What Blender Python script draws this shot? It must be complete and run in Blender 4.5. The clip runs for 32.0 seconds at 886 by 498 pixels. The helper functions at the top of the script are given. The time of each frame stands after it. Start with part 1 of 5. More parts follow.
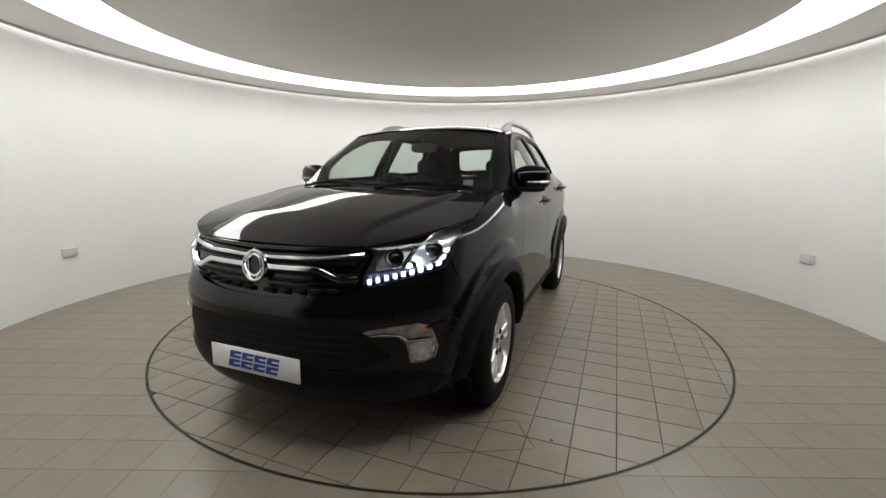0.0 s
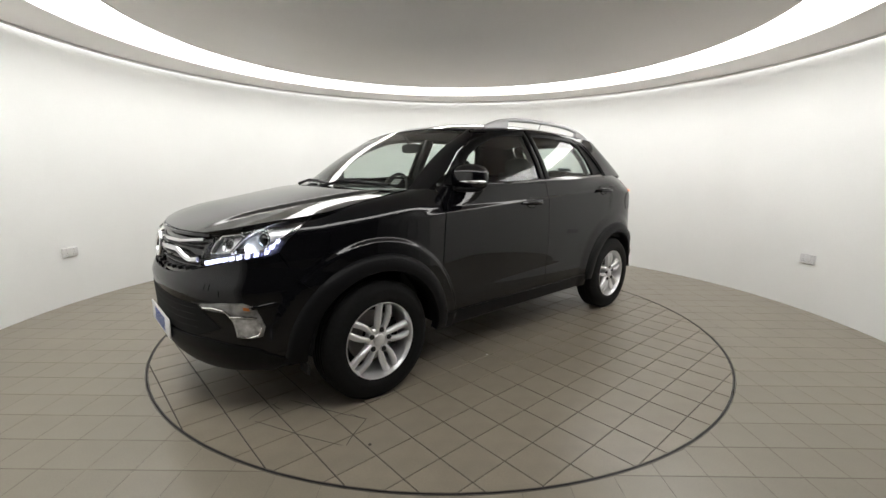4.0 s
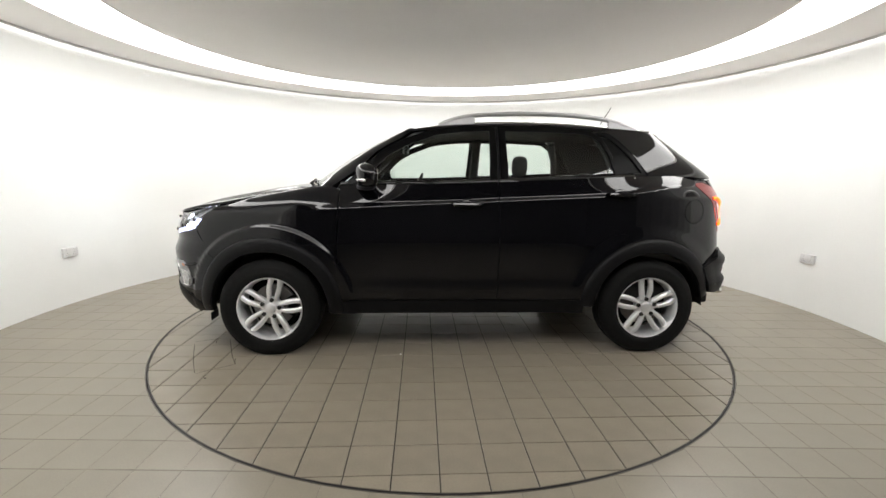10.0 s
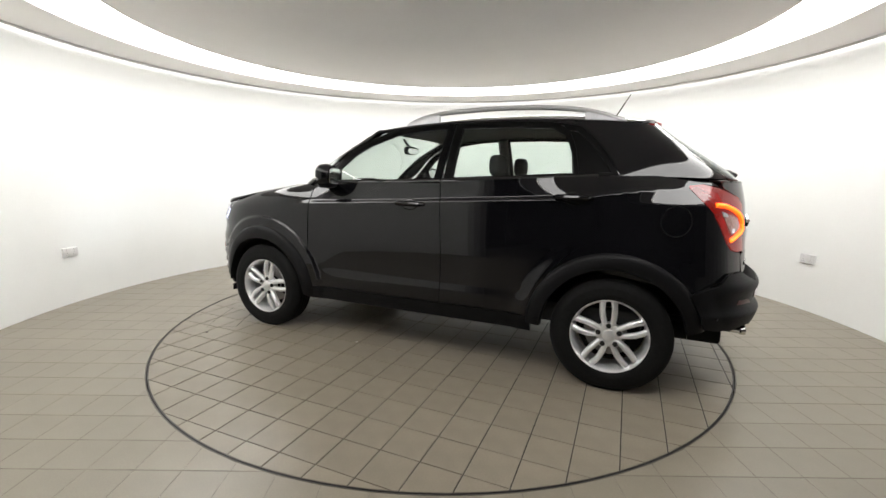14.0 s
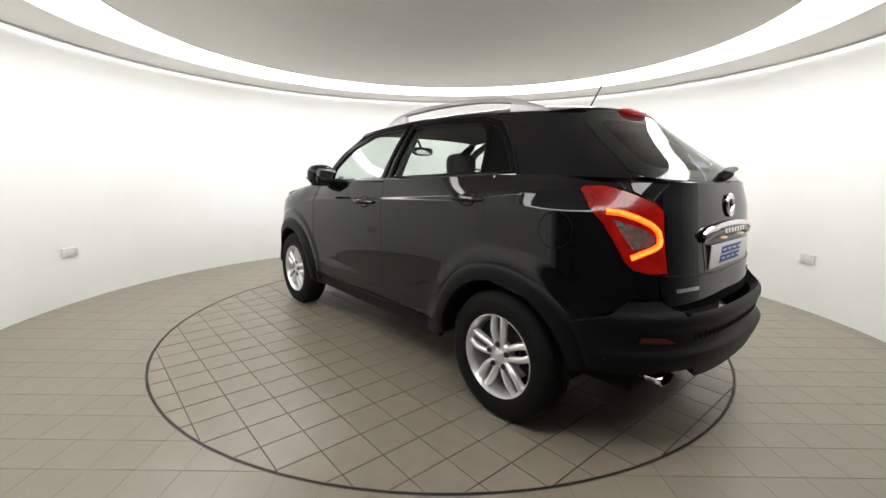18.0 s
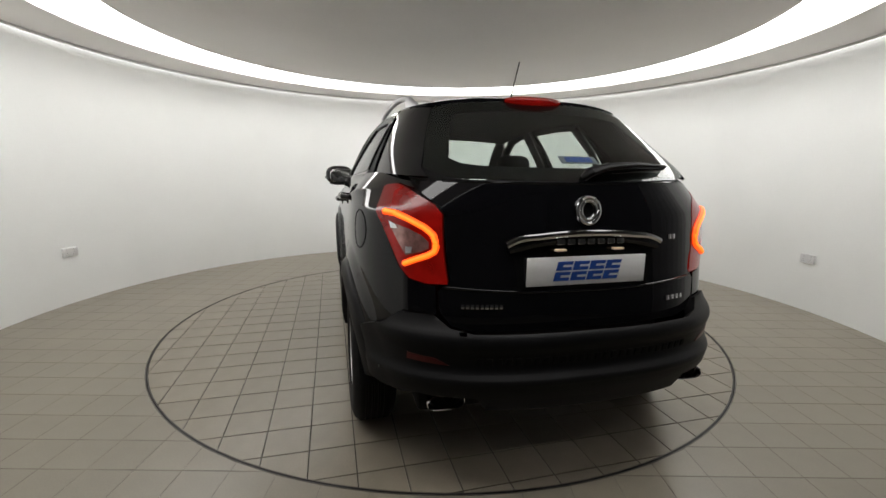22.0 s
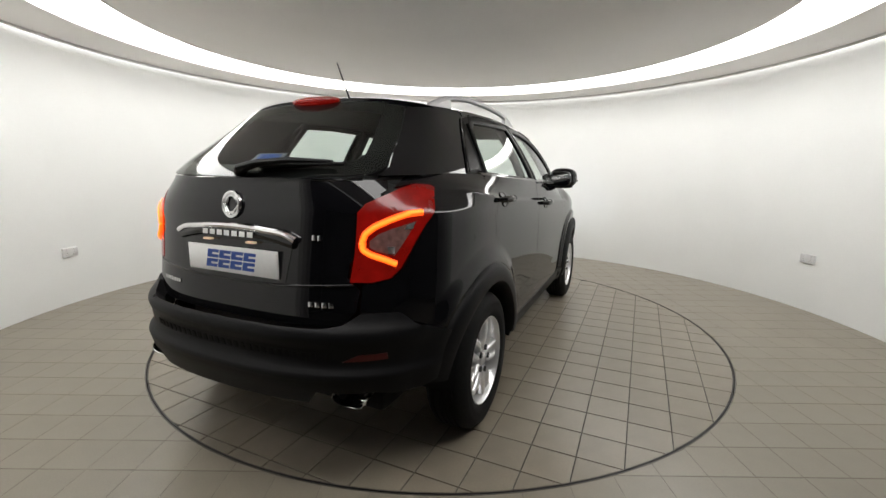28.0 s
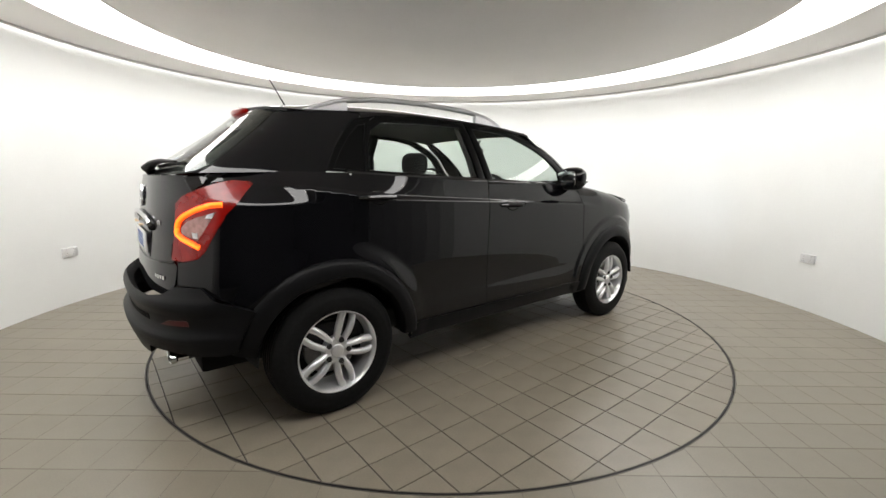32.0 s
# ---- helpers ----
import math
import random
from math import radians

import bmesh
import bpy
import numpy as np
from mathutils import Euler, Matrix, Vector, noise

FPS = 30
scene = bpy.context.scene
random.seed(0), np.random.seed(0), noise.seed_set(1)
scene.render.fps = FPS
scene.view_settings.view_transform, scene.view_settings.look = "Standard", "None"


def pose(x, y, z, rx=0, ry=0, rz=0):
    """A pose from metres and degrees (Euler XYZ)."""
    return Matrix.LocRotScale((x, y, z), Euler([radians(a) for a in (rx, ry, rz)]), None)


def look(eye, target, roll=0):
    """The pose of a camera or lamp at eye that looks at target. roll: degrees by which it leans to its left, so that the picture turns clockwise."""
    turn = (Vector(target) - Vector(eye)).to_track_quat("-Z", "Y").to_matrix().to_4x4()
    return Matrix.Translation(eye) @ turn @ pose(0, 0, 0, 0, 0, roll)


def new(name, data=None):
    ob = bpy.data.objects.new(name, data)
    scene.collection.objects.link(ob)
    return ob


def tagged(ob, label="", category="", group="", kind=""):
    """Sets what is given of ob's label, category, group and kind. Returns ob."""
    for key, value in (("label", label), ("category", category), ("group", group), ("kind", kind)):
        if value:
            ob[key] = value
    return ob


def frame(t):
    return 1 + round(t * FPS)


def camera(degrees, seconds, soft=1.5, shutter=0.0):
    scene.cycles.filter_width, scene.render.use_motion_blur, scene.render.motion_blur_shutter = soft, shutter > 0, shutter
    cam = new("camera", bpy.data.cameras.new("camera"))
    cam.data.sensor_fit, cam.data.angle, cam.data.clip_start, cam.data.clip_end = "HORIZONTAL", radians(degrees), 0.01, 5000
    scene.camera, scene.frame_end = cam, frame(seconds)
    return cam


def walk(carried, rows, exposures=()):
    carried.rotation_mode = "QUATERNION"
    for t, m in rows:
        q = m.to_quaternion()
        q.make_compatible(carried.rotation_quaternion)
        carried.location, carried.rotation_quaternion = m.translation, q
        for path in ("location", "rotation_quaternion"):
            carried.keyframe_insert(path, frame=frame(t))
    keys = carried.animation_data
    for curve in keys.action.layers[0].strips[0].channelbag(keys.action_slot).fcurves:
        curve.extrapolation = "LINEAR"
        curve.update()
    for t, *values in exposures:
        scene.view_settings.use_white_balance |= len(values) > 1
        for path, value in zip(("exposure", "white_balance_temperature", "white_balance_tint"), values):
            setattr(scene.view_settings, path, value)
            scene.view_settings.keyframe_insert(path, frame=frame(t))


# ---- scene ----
# ---- camera: stands still in the entrance of the round photo studio ----
EYE = Vector((0.0, -3.7299, 1.2615))
TILT, PAN, ROLL = radians(-9.9403), radians(-0.0838), 0.7211
AIM = Vector((-math.sin(PAN) * math.cos(TILT), math.cos(PAN) * math.cos(TILT), math.sin(TILT)))
cam = camera(91.84, 32.0)
walk(cam, [(0.0, look(EYE, EYE + AIM, ROLL)), (32.0, look(EYE, EYE + AIM, ROLL))],
     exposures=[(0.0, -0.55), (3.5, -0.39), (6.0, -0.03), (7.0, 0.02), (14.0, 0.06), (17.0, 0.02), (18.0, 0.00), (19.0, -0.11), (20.0, -0.13), (21.0, -0.23), (22.0, -0.60), (23.0, -0.61), (24.0, -0.09), (25.0, 0.01), (25.5, 0.01), (28.0, -0.36), (30.0, -0.25), (32.0, -0.13)])

# the turntable turns clockwise at a steady pace
TURN_START, TURN_RATE = 248.19, -6.5308
CAR_X, CAR_Y = -0.1044, -0.0283

# ---- world: the studio has no window ----
world = bpy.data.worlds.new("studio_world")
scene.world = world
world.use_nodes = True
world.node_tree.nodes["Background"].inputs[0].default_value = (0.5, 0.5, 0.5, 1)
world.node_tree.nodes["Background"].inputs[1].default_value = 0.02

RING_GLOW, COVE_GLOW = 8.9, 2.8


# ---- materials ----
def nodes_of(name):
    m = bpy.data.materials.new(name)
    m.use_nodes = True
    nt = m.node_tree
    return m, nt, nt.nodes["Principled BSDF"]


def mat(name, color, rough=0.5, metal=0.0, grain=0.0, scale=60.0, bump=0.0, stain=0.0, stain_scale=3.0,
        coat=0.0, spec=0.5, island=0.0):
    """A plain surface with fine grain, larger stains, bump and a random shade from piece to piece."""
    m, nt, b = nodes_of(name)
    b.inputs["Roughness"].default_value = rough
    b.inputs["Metallic"].default_value = metal
    b.inputs["Coat Weight"].default_value = coat
    b.inputs["Coat Roughness"].default_value = 0.02
    b.inputs["Specular IOR Level"].default_value = spec
    b.inputs["Base Color"].default_value = (*color, 1)
    tc = nt.nodes.new("ShaderNodeTexCoord")
    if grain or stain or island:
        total = None
        for amount, sc, det in ((grain, scale, 4.0), (stain, stain_scale, 5.0)):
            if not amount:
                continue
            n = nt.nodes.new("ShaderNodeTexNoise")
            n.inputs["Scale"].default_value, n.inputs["Detail"].default_value = sc, det
            nt.links.new(tc.outputs["Object"], n.inputs["Vector"])
            r = nt.nodes.new("ShaderNodeMapRange")
            r.inputs["From Min"].default_value, r.inputs["From Max"].default_value = 0.3, 0.7
            r.inputs["To Min"].default_value, r.inputs["To Max"].default_value = 1 - amount, 1 + amount
            nt.links.new(n.outputs["Fac"], r.inputs["Value"])
            total = mul(nt, total, r.outputs["Result"])
        if island:
            oi = nt.nodes.new("ShaderNodeObjectInfo")
            r = nt.nodes.new("ShaderNodeMapRange")
            r.inputs["To Min"].default_value, r.inputs["To Max"].default_value = 1 - island, 1 + island
            nt.links.new(oi.outputs["Random"], r.inputs["Value"])
            total = mul(nt, total, r.outputs["Result"])
        mix = nt.nodes.new("ShaderNodeMix")
        mix.data_type, mix.blend_type = "RGBA", "MULTIPLY"
        mix.inputs[0].default_value = 1.0
        mix.inputs[6].default_value = (*color, 1)
        nt.links.new(total, mix.inputs[7])
        nt.links.new(mix.outputs[2], b.inputs["Base Color"])
    if bump:
        n = nt.nodes.new("ShaderNodeTexNoise")
        n.inputs["Scale"].default_value, n.inputs["Detail"].default_value = scale * 2, 3
        nt.links.new(tc.outputs["Object"], n.inputs["Vector"])
        bp = nt.nodes.new("ShaderNodeBump")
        bp.inputs["Strength"].default_value, bp.inputs["Distance"].default_value = bump, 0.002
        nt.links.new(n.outputs["Fac"], bp.inputs["Height"])
        nt.links.new(bp.outputs["Normal"], b.inputs["Normal"])
    return m


def mul(nt, a, b):
    if a is None:
        return b
    n = nt.nodes.new("ShaderNodeMath")
    n.operation = "MULTIPLY"
    nt.links.new(a, n.inputs[0])
    nt.links.new(b, n.inputs[1])
    return n.outputs[0]


def glow(name, color, strength):
    m, nt, b = nodes_of(name)
    b.inputs["Base Color"].default_value = (*color, 1)
    b.inputs["Emission Color"].default_value = (*color, 1)
    b.inputs["Emission Strength"].default_value = strength
    return m


def clear(name, tint, rough=0.0):
    """Thin clear pane: lets light through, mirrors by its gloss."""
    m = bpy.data.materials.new(name)
    m.use_nodes = True
    nt = m.node_tree
    nt.nodes.clear()
    out = nt.nodes.new("ShaderNodeOutputMaterial")
    mix = nt.nodes.new("ShaderNodeMixShader")
    tr, gl = nt.nodes.new("ShaderNodeBsdfTransparent"), nt.nodes.new("ShaderNodeBsdfGlossy")
    tr.inputs["Color"].default_value = (*tint, 1)
    gl.inputs["Roughness"].default_value = rough
    lw = nt.nodes.new("ShaderNodeLayerWeight")
    lw.inputs["Blend"].default_value = 0.5
    pw = nt.nodes.new("ShaderNodeMath")
    pw.operation = "POWER"
    pw.inputs[1].default_value = 5.0
    fr = nt.nodes.new("ShaderNodeMapRange")
    fr.inputs["To Min"].default_value = 0.055
    nt.links.new(lw.outputs["Facing"], pw.inputs[0])
    nt.links.new(pw.outputs[0], fr.inputs["Value"])
    nt.links.new(fr.outputs["Result"], mix.inputs[0])
    nt.links.new(tr.outputs[0], mix.inputs[1])
    nt.links.new(gl.outputs[0], mix.inputs[2])
    nt.links.new(mix.outputs[0], out.inputs["Surface"])
    return m


M_WALL = mat("white_wall_paint", (0.835, 0.845, 0.83), 0.75, grain=0.01, scale=90, stain=0.025, stain_scale=1.2, bump=0.03)
M_CEIL = mat("ceiling_paint", (0.94, 0.92, 0.895), 0.9, grain=0.01, scale=60, stain=0.02, stain_scale=1.0)
M_GREY = mat("grey_lobby_paint", (0.06, 0.06, 0.059), 0.8, stain=0.05)
M_RETURN = mat("mid_grey_return_paint", (0.08, 0.08, 0.079), 0.8, stain=0.05)
M_DARK = mat("dark_lobby_paint", (0.05, 0.05, 0.05), 0.8, stain=0.05)
M_TILE = mat("beige_floor_tile", (0.205, 0.178, 0.137), 0.30, grain=0.06, scale=120, stain=0.10, stain_scale=5, bump=0.05, island=0.035)
M_TILE_F = mat("beige_floor_tile_fixed", (0.202, 0.179, 0.139), 0.30, grain=0.05, scale=120, stain=0.06, stain_scale=4, bump=0.05, island=0.025)
M_GROUT = mat("dark_tile_grout", (0.030, 0.025, 0.020), 0.9, grain=0.2, scale=40)
M_GROUT_F = mat("pale_tile_grout", (0.150, 0.132, 0.102), 0.8, grain=0.25, scale=9, stain=0.25, stain_scale=1.6)
M_STEEL = mat("dull_dark_steel", (0.10, 0.095, 0.09), 0.45, metal=0.7, grain=0.15, scale=80)
M_PLASTIC_W = mat("white_plastic", (0.66, 0.66, 0.66), 0.35, grain=0.02)
M_PIN = mat("grey_socket_holes", (0.35, 0.35, 0.35), 0.6, grain=0.05)
M_EDGE = mat("pale_shadow_gap_trim", (0.74, 0.73, 0.72), 0.7, grain=0.05)
M_RING = glow("white_light_panel", (0.99, 0.972, 0.951), RING_GLOW)
M_COVE = glow("white_cove_strip", (1.0, 0.985, 0.97), COVE_GLOW)

M_PAINT = mat("black_gloss_paint", (0.004, 0.004, 0.005), 0.4, grain=0.15, scale=900, coat=0.85, spec=0.0)
M_PAINT.node_tree.nodes["Principled BSDF"].inputs["Coat Roughness"].default_value = 0.035
M_TRIM = mat("black_satin_plastic", (0.006, 0.006, 0.0065), 0.45, grain=0.2, scale=300, bump=0.1, spec=0.13)
M_FRAME = mat("satin_black_frame", (0.005, 0.005, 0.005), 0.32, grain=0.1, scale=100, spec=0.05)
M_GLOSSBLK = mat("piano_black_plastic", (0.006, 0.006, 0.006), 0.12)
M_RUBBER = mat("tyre_rubber", (0.0065, 0.0065, 0.0065), 0.7, grain=0.2, scale=80, bump=0.2, spec=0.15)
M_NUT = mat("dark_wheel_nut", (0.022, 0.022, 0.022), 0.4, metal=0.3, grain=0.1)
M_FOG = mat("clear_fog_lens", (0.50, 0.50, 0.50), 0.22, metal=0.5, grain=0.55, scale=28, coat=1.0)
M_FOGBODY = mat("grey_lamp_bezel", (0.30, 0.30, 0.30), 0.30, metal=0.6, grain=0.5, scale=24, coat=0.6)
M_AMBER = mat("amber_bulb", (0.55, 0.17, 0.04), 0.3, grain=0.1)
M_CHROME = mat("polished_chrome", (0.80, 0.80, 0.81), 0.08, metal=1.0, grain=0.02, scale=20)
M_ALLOY = mat("silver_alloy", (0.78, 0.78, 0.79), 0.30, metal=0.65, grain=0.03, scale=200)
M_RAIL = mat("brushed_aluminium", (0.60, 0.60, 0.61), 0.48, metal=0.9, grain=0.05, scale=120)
M_DISC = mat("brake_disc_steel", (0.30, 0.29, 0.28), 0.4, metal=1.0, grain=0.1, scale=90)
M_INSIDE = mat("black_cabin_plastic", (0.022, 0.022, 0.023), 0.65, grain=0.2, scale=150, bump=0.1)
M_SEAT = mat("black_seat_fabric", (0.03, 0.03, 0.032), 0.9, grain=0.3, scale=300, bump=0.2)
M_GLASS = clear("green_tinted_glass", (0.80, 0.86, 0.83))
M_LENS = clear("clear_lens", (0.95, 0.96, 0.97))
M_REDLENS = mat("red_lamp_lens", (0.085, 0.0015, 0.0015), 0.22, grain=0.7, scale=14, coat=0.4, stain=0.6, stain_scale=6, bump=0.2, spec=0.3)
M_REDLENS.node_tree.nodes["Principled BSDF"].inputs["Emission Color"].default_value = (1.0, 0.02, 0.01, 1)
M_REDLENS.node_tree.nodes["Principled BSDF"].inputs["Emission Strength"].default_value = 0.15
M_REFLECT = mat("dark_red_reflector", (0.07, 0.004, 0.004), 0.3, coat=0.2, spec=0.3)
M_CLEARLAMP = mat("smoky_clear_lamp", (0.44, 0.24, 0.22), 0.16, metal=0.6, grain=0.3, scale=45, coat=0.8, bump=0.5)
M_LAMPBACK = mat("lamp_bezel", (0.10, 0.10, 0.105), 0.3, metal=0.8, grain=0.3, scale=25)
M_BRIGHTWORK = mat("lamp_reflector", (0.80, 0.80, 0.82), 0.30, metal=0.9, grain=0.35, scale=16, bump=0.8)
# the outer tube's redder glow also puts in the halo round the core
M_LED = glow("orange_led_tube", (1.0, 0.085, 0.006), 2.2)
M_LEDCORE = glow("orange_led_core", (1.0, 0.155, 0.010), 2.9)
M_DRL = glow("cold_white_led", (0.70, 0.73, 1.0), 4.0)
M_BEAM = glow("headlamp_filament", (0.80, 0.88, 1.0), 12000.0)
M_PLATE = mat("white_show_plate", (0.78, 0.78, 0.77), 0.3, grain=0.02)
M_BLUE = mat("blue_print", (0.012, 0.06, 0.30), 0.4, grain=0.05)
M_SIGN = mat("badge_chrome", (0.72, 0.72, 0.72), 0.15, metal=1.0, grain=0.03)


# ---- small builders ----
def mesh_object(name, verts, faces, material, parent=None, label="", smooth=False, normals=None):
    me = bpy.data.meshes.new(name)
    me.from_pydata([tuple(v) for v in verts], [], [tuple(f) for f in faces])
    me.materials.append(material)
    if smooth or normals is not None:
        me.polygons.foreach_set("use_smooth", [True] * len(me.polygons))
    if normals is not None:
        me.normals_split_custom_set_from_vertices([tuple(n) for n in normals])
    ob = new(name, me)
    ob.parent = parent
    return tagged(ob, label)


def part(name, bm, material, parent, label="", smooth=True, angle=35.0):
    """Links a bmesh as one mesh object under a thing or part; edges sharper than the angle stay sharp."""
    bmesh.ops.recalc_face_normals(bm, faces=bm.faces)
    for f in bm.faces:
        f.smooth = smooth
    if smooth:
        for e in bm.edges:
            if len(e.link_faces) == 2 and e.calc_face_angle(0.0) > radians(angle):
                e.smooth = False
    me = bpy.data.meshes.new(name)
    bm.to_mesh(me)
    bm.free()
    me.materials.append(material)
    ob = new(name, me)
    ob.parent = parent
    return tagged(ob, label)


def thing(name, m=None):
    ob = new(name)
    ob.empty_display_size = 0.2
    if m is not None:
        ob.matrix_basis = m
    return ob


def add_box(bm, c, s, bevel=0.0, turn=None):
    """A box at c of size s, with rounded edges."""
    r = bmesh.ops.create_cube(bm, size=1.0)
    vs = r["verts"]
    for v in vs:
        v.co = Vector((v.co.x * s[0], v.co.y * s[1], v.co.z * s[2]))
    if bevel:
        es = {e for v in vs for e in v.link_edges}
        r = bmesh.ops.bevel(bm, geom=list(es), offset=bevel, segments=2, affect="EDGES", profile=0.5)
        vs = list({v for f in r["faces"] for v in f.verts} | {v for v in vs if v.is_valid})
    for v in vs:
        v.co = (turn @ v.co if turn is not None else v.co) + Vector(c)
    return vs


def add_lathe(bm, profile, segs=64, axis="y", closed=False):
    """Turns (radius, along) pairs round an axis."""
    rings = []
    for i in range(segs):
        a = 2 * math.pi * i / segs
        ring = []
        for r, h in profile:
            p = (r * math.cos(a), h, r * math.sin(a)) if axis == "y" else (r * math.cos(a), r * math.sin(a), h)
            ring.append(bm.verts.new(p))
        rings.append(ring)
    n = len(profile)
    for i in range(segs):
        a, b = rings[i], rings[(i + 1) % segs]
        for j in range(n if closed else n - 1):
            k = (j + 1) % n
            bm.faces.new((a[j], a[k], b[k], b[j]))
    return rings


def add_tube(bm, pts, r, sides=8, cap=True, flat=1.0, up=(0, 0, 1)):
    """A round (or flattened) tube along pts; r may be a list."""
    pts = [Vector(p) for p in pts]
    rings = []
    for i, p in enumerate(pts):
        d = (pts[min(i + 1, len(pts) - 1)] - pts[max(i - 1, 0)]).normalized()
        s = d.cross(Vector(up))
        s = s.normalized() if s.length > 1e-5 else Vector((1, 0, 0))
        u = s.cross(d)
        rr = r[i] if isinstance(r, (list, tuple)) else r
        rings.append([bm.verts.new(p + s * (rr * math.cos(2 * math.pi * k / sides)) +
                                   u * (rr * flat * math.sin(2 * math.pi * k / sides))) for k in range(sides)])
    for a, b in zip(rings, rings[1:]):
        for k in range(sides):
            bm.faces.new((a[k], a[(k + 1) % sides], b[(k + 1) % sides], b[k]))
    if cap:
        bm.faces.new(rings[0])
        bm.faces.new(rings[-1][::-1])


def add_prism(bm, poly, depth, place):
    """Extrudes a flat polygon of (u, v) by depth; place maps (u, v, d) to a point."""
    a = [bm.verts.new(place(u, v, 0.0)) for u, v in poly]
    b = [bm.verts.new(place(u, v, depth)) for u, v in poly]
    bm.faces.new(a[::-1])
    bm.faces.new(b)
    n = len(poly)
    for i in range(n):
        bm.faces.new((a[i], a[(i + 1) % n], b[(i + 1) % n], b[i]))


# ---- the studio: round white room, ring light, tiled floor ----
WALL_R, WALL_H, OPEN, OPEN_WEST = 3.53, 2.43, radians(62), radians(30)
RING_IN, RING_OUT, SOFFIT_Z, CEIL_Z = 2.45, 2.955, 2.405, 2.425


def arc_wall(name, r0, r1, z0, z1, a0, a1, segs, material):
    bm = bmesh.new()
    rings = []
    for i in range(segs + 1):
        a = a0 + (a1 - a0) * i / segs
        rings.append([bm.verts.new((r * math.cos(a), r * math.sin(a), z)) for r, z in ((r0, z0), (r1, z0), (r1, z1), (r0, z1))])
    full = abs(a1 - a0 - 2 * math.pi) < 1e-6
    for a, b in zip(rings, rings[1:]):
        for j in range(4):
            bm.faces.new((a[j], a[(j + 1) % 4], b[(j + 1) % 4], b[j]))
    if not full:
        bm.faces.new(rings[0][::-1])
        bm.faces.new(rings[-1])
    else:
        bmesh.ops.remove_doubles(bm, verts=bm.verts, dist=1e-5)
    return part(name, bm, material, None, angle=40)


A0 = -math.pi / 2 + OPEN
wall = arc_wall("wall_round", WALL_R, WALL_R + 0.12, -0.05, WALL_H + 0.2, A0, A0 + 2 * math.pi - OPEN - OPEN_WEST, 170, M_WALL)
tagged(wall, "round white painted studio wall", "wall", kind="structure")
soffit = arc_wall("ceiling_soffit", RING_OUT, WALL_R - 0.0625, SOFFIT_Z, SOFFIT_Z + 0.03, 0, 2 * math.pi, 160, M_CEIL)
tagged(soffit, "pale grey ceiling ring beside the wall", "ceiling", kind="structure")
lip = arc_wall("ceiling_trim", WALL_R - 0.062, WALL_R - 0.044, SOFFIT_Z - 0.022, SOFFIT_Z + 0.034, 0, 2 * math.pi, 160, M_EDGE)
tagged(lip, "thin grey trim at the ceiling edge", "trim", kind="structure")
disc = arc_wall("ceiling", 0.001, RING_IN, CEIL_Z, CEIL_Z + 0.03, 0, 2 * math.pi, 160, M_CEIL)
tagged(disc, "pale grey round ceiling inside the light ring", "ceiling", kind="structure")
ring = thing("ring_light", Matrix.Translation((0, 0, SOFFIT_Z + 0.035)))
for nm, r0, r1, z0, z1, m in (("inner_rim", RING_IN + 0.0005, RING_IN + 0.010, CEIL_Z - 0.003, SOFFIT_Z + 0.034, M_CEIL), ("outer_rim", RING_OUT - 0.010, RING_OUT - 0.0005, SOFFIT_Z - 0.002, SOFFIT_Z + 0.034, M_CEIL)):
    rim = arc_wall(nm, r0, r1, z0 - SOFFIT_Z - 0.035, z1 - SOFFIT_Z - 0.035, 0, 2 * math.pi, 160, m)
    rim.parent = ring
diffuser = arc_wall("diffuser", RING_IN - 0.03, RING_OUT + 0.03, 0.0, 0.025, 0, 2 * math.pi, 160, M_RING)
diffuser.parent = ring
tagged(ring, "glowing white ring light set in the ceiling", "ceiling light")
cove = arc_wall("cove_light", WALL_R - 0.040, WALL_R - 0.006, SOFFIT_Z - 0.012, SOFFIT_Z - 0.002, 0, 2 * math.pi, 160, M_COVE)
tagged(cove, "thin white light strip hidden above the wall gap", "strip light")
lid = arc_wall("ceiling_void", 0.001, WALL_R + 0.12, WALL_H + 0.2, WALL_H + 0.24, 0, 2 * math.pi, 96, M_DARK)
tagged(lid, "dark slab above the ceiling", "ceiling", kind="structure")

# dim lobby behind the camera
lob_x = (WALL_R + 0.10) * math.sin(OPEN)
lob_y = -(WALL_R) * math.cos(OPEN)
for nm, c, s in (("wall_return_east", (lob_x + 0.05, lob_y - 0.75, 1.25), (0.1, 1.7, 2.8)),
                 ("wall_return_west", (-lob_x - 0.05, lob_y - 0.75, 1.25), (0.1, 1.7, 2.8)),
                 ("wall_lobby_east", (lob_x + 0.05, lob_y - 2.9, 1.25), (0.1, 2.6, 2.8)),
                 ("wall_lobby_west", (-lob_x - 0.05, lob_y - 2.9, 1.25), (0.1, 2.6, 2.8)),
                 ("wall_lobby_south", (0, lob_y - 4.1, 1.25), (2 * lob_x + 0.2, 0.1, 2.8)),
                 ("ceiling_lobby", (0, lob_y - 2.0, 2.66), (2 * lob_x + 0.2, 4.2, 0.06))):
    bm = bmesh.new()
    add_box(bm, c, s)
    tagged(part(nm, bm, M_RETURN if "return" in nm else M_GREY if "east" in nm or "west" in nm else M_DARK, None, smooth=False), "plain painted surface of the entrance behind the camera",
           "ceiling" if "ceiling" in nm else "wall", kind="structure")

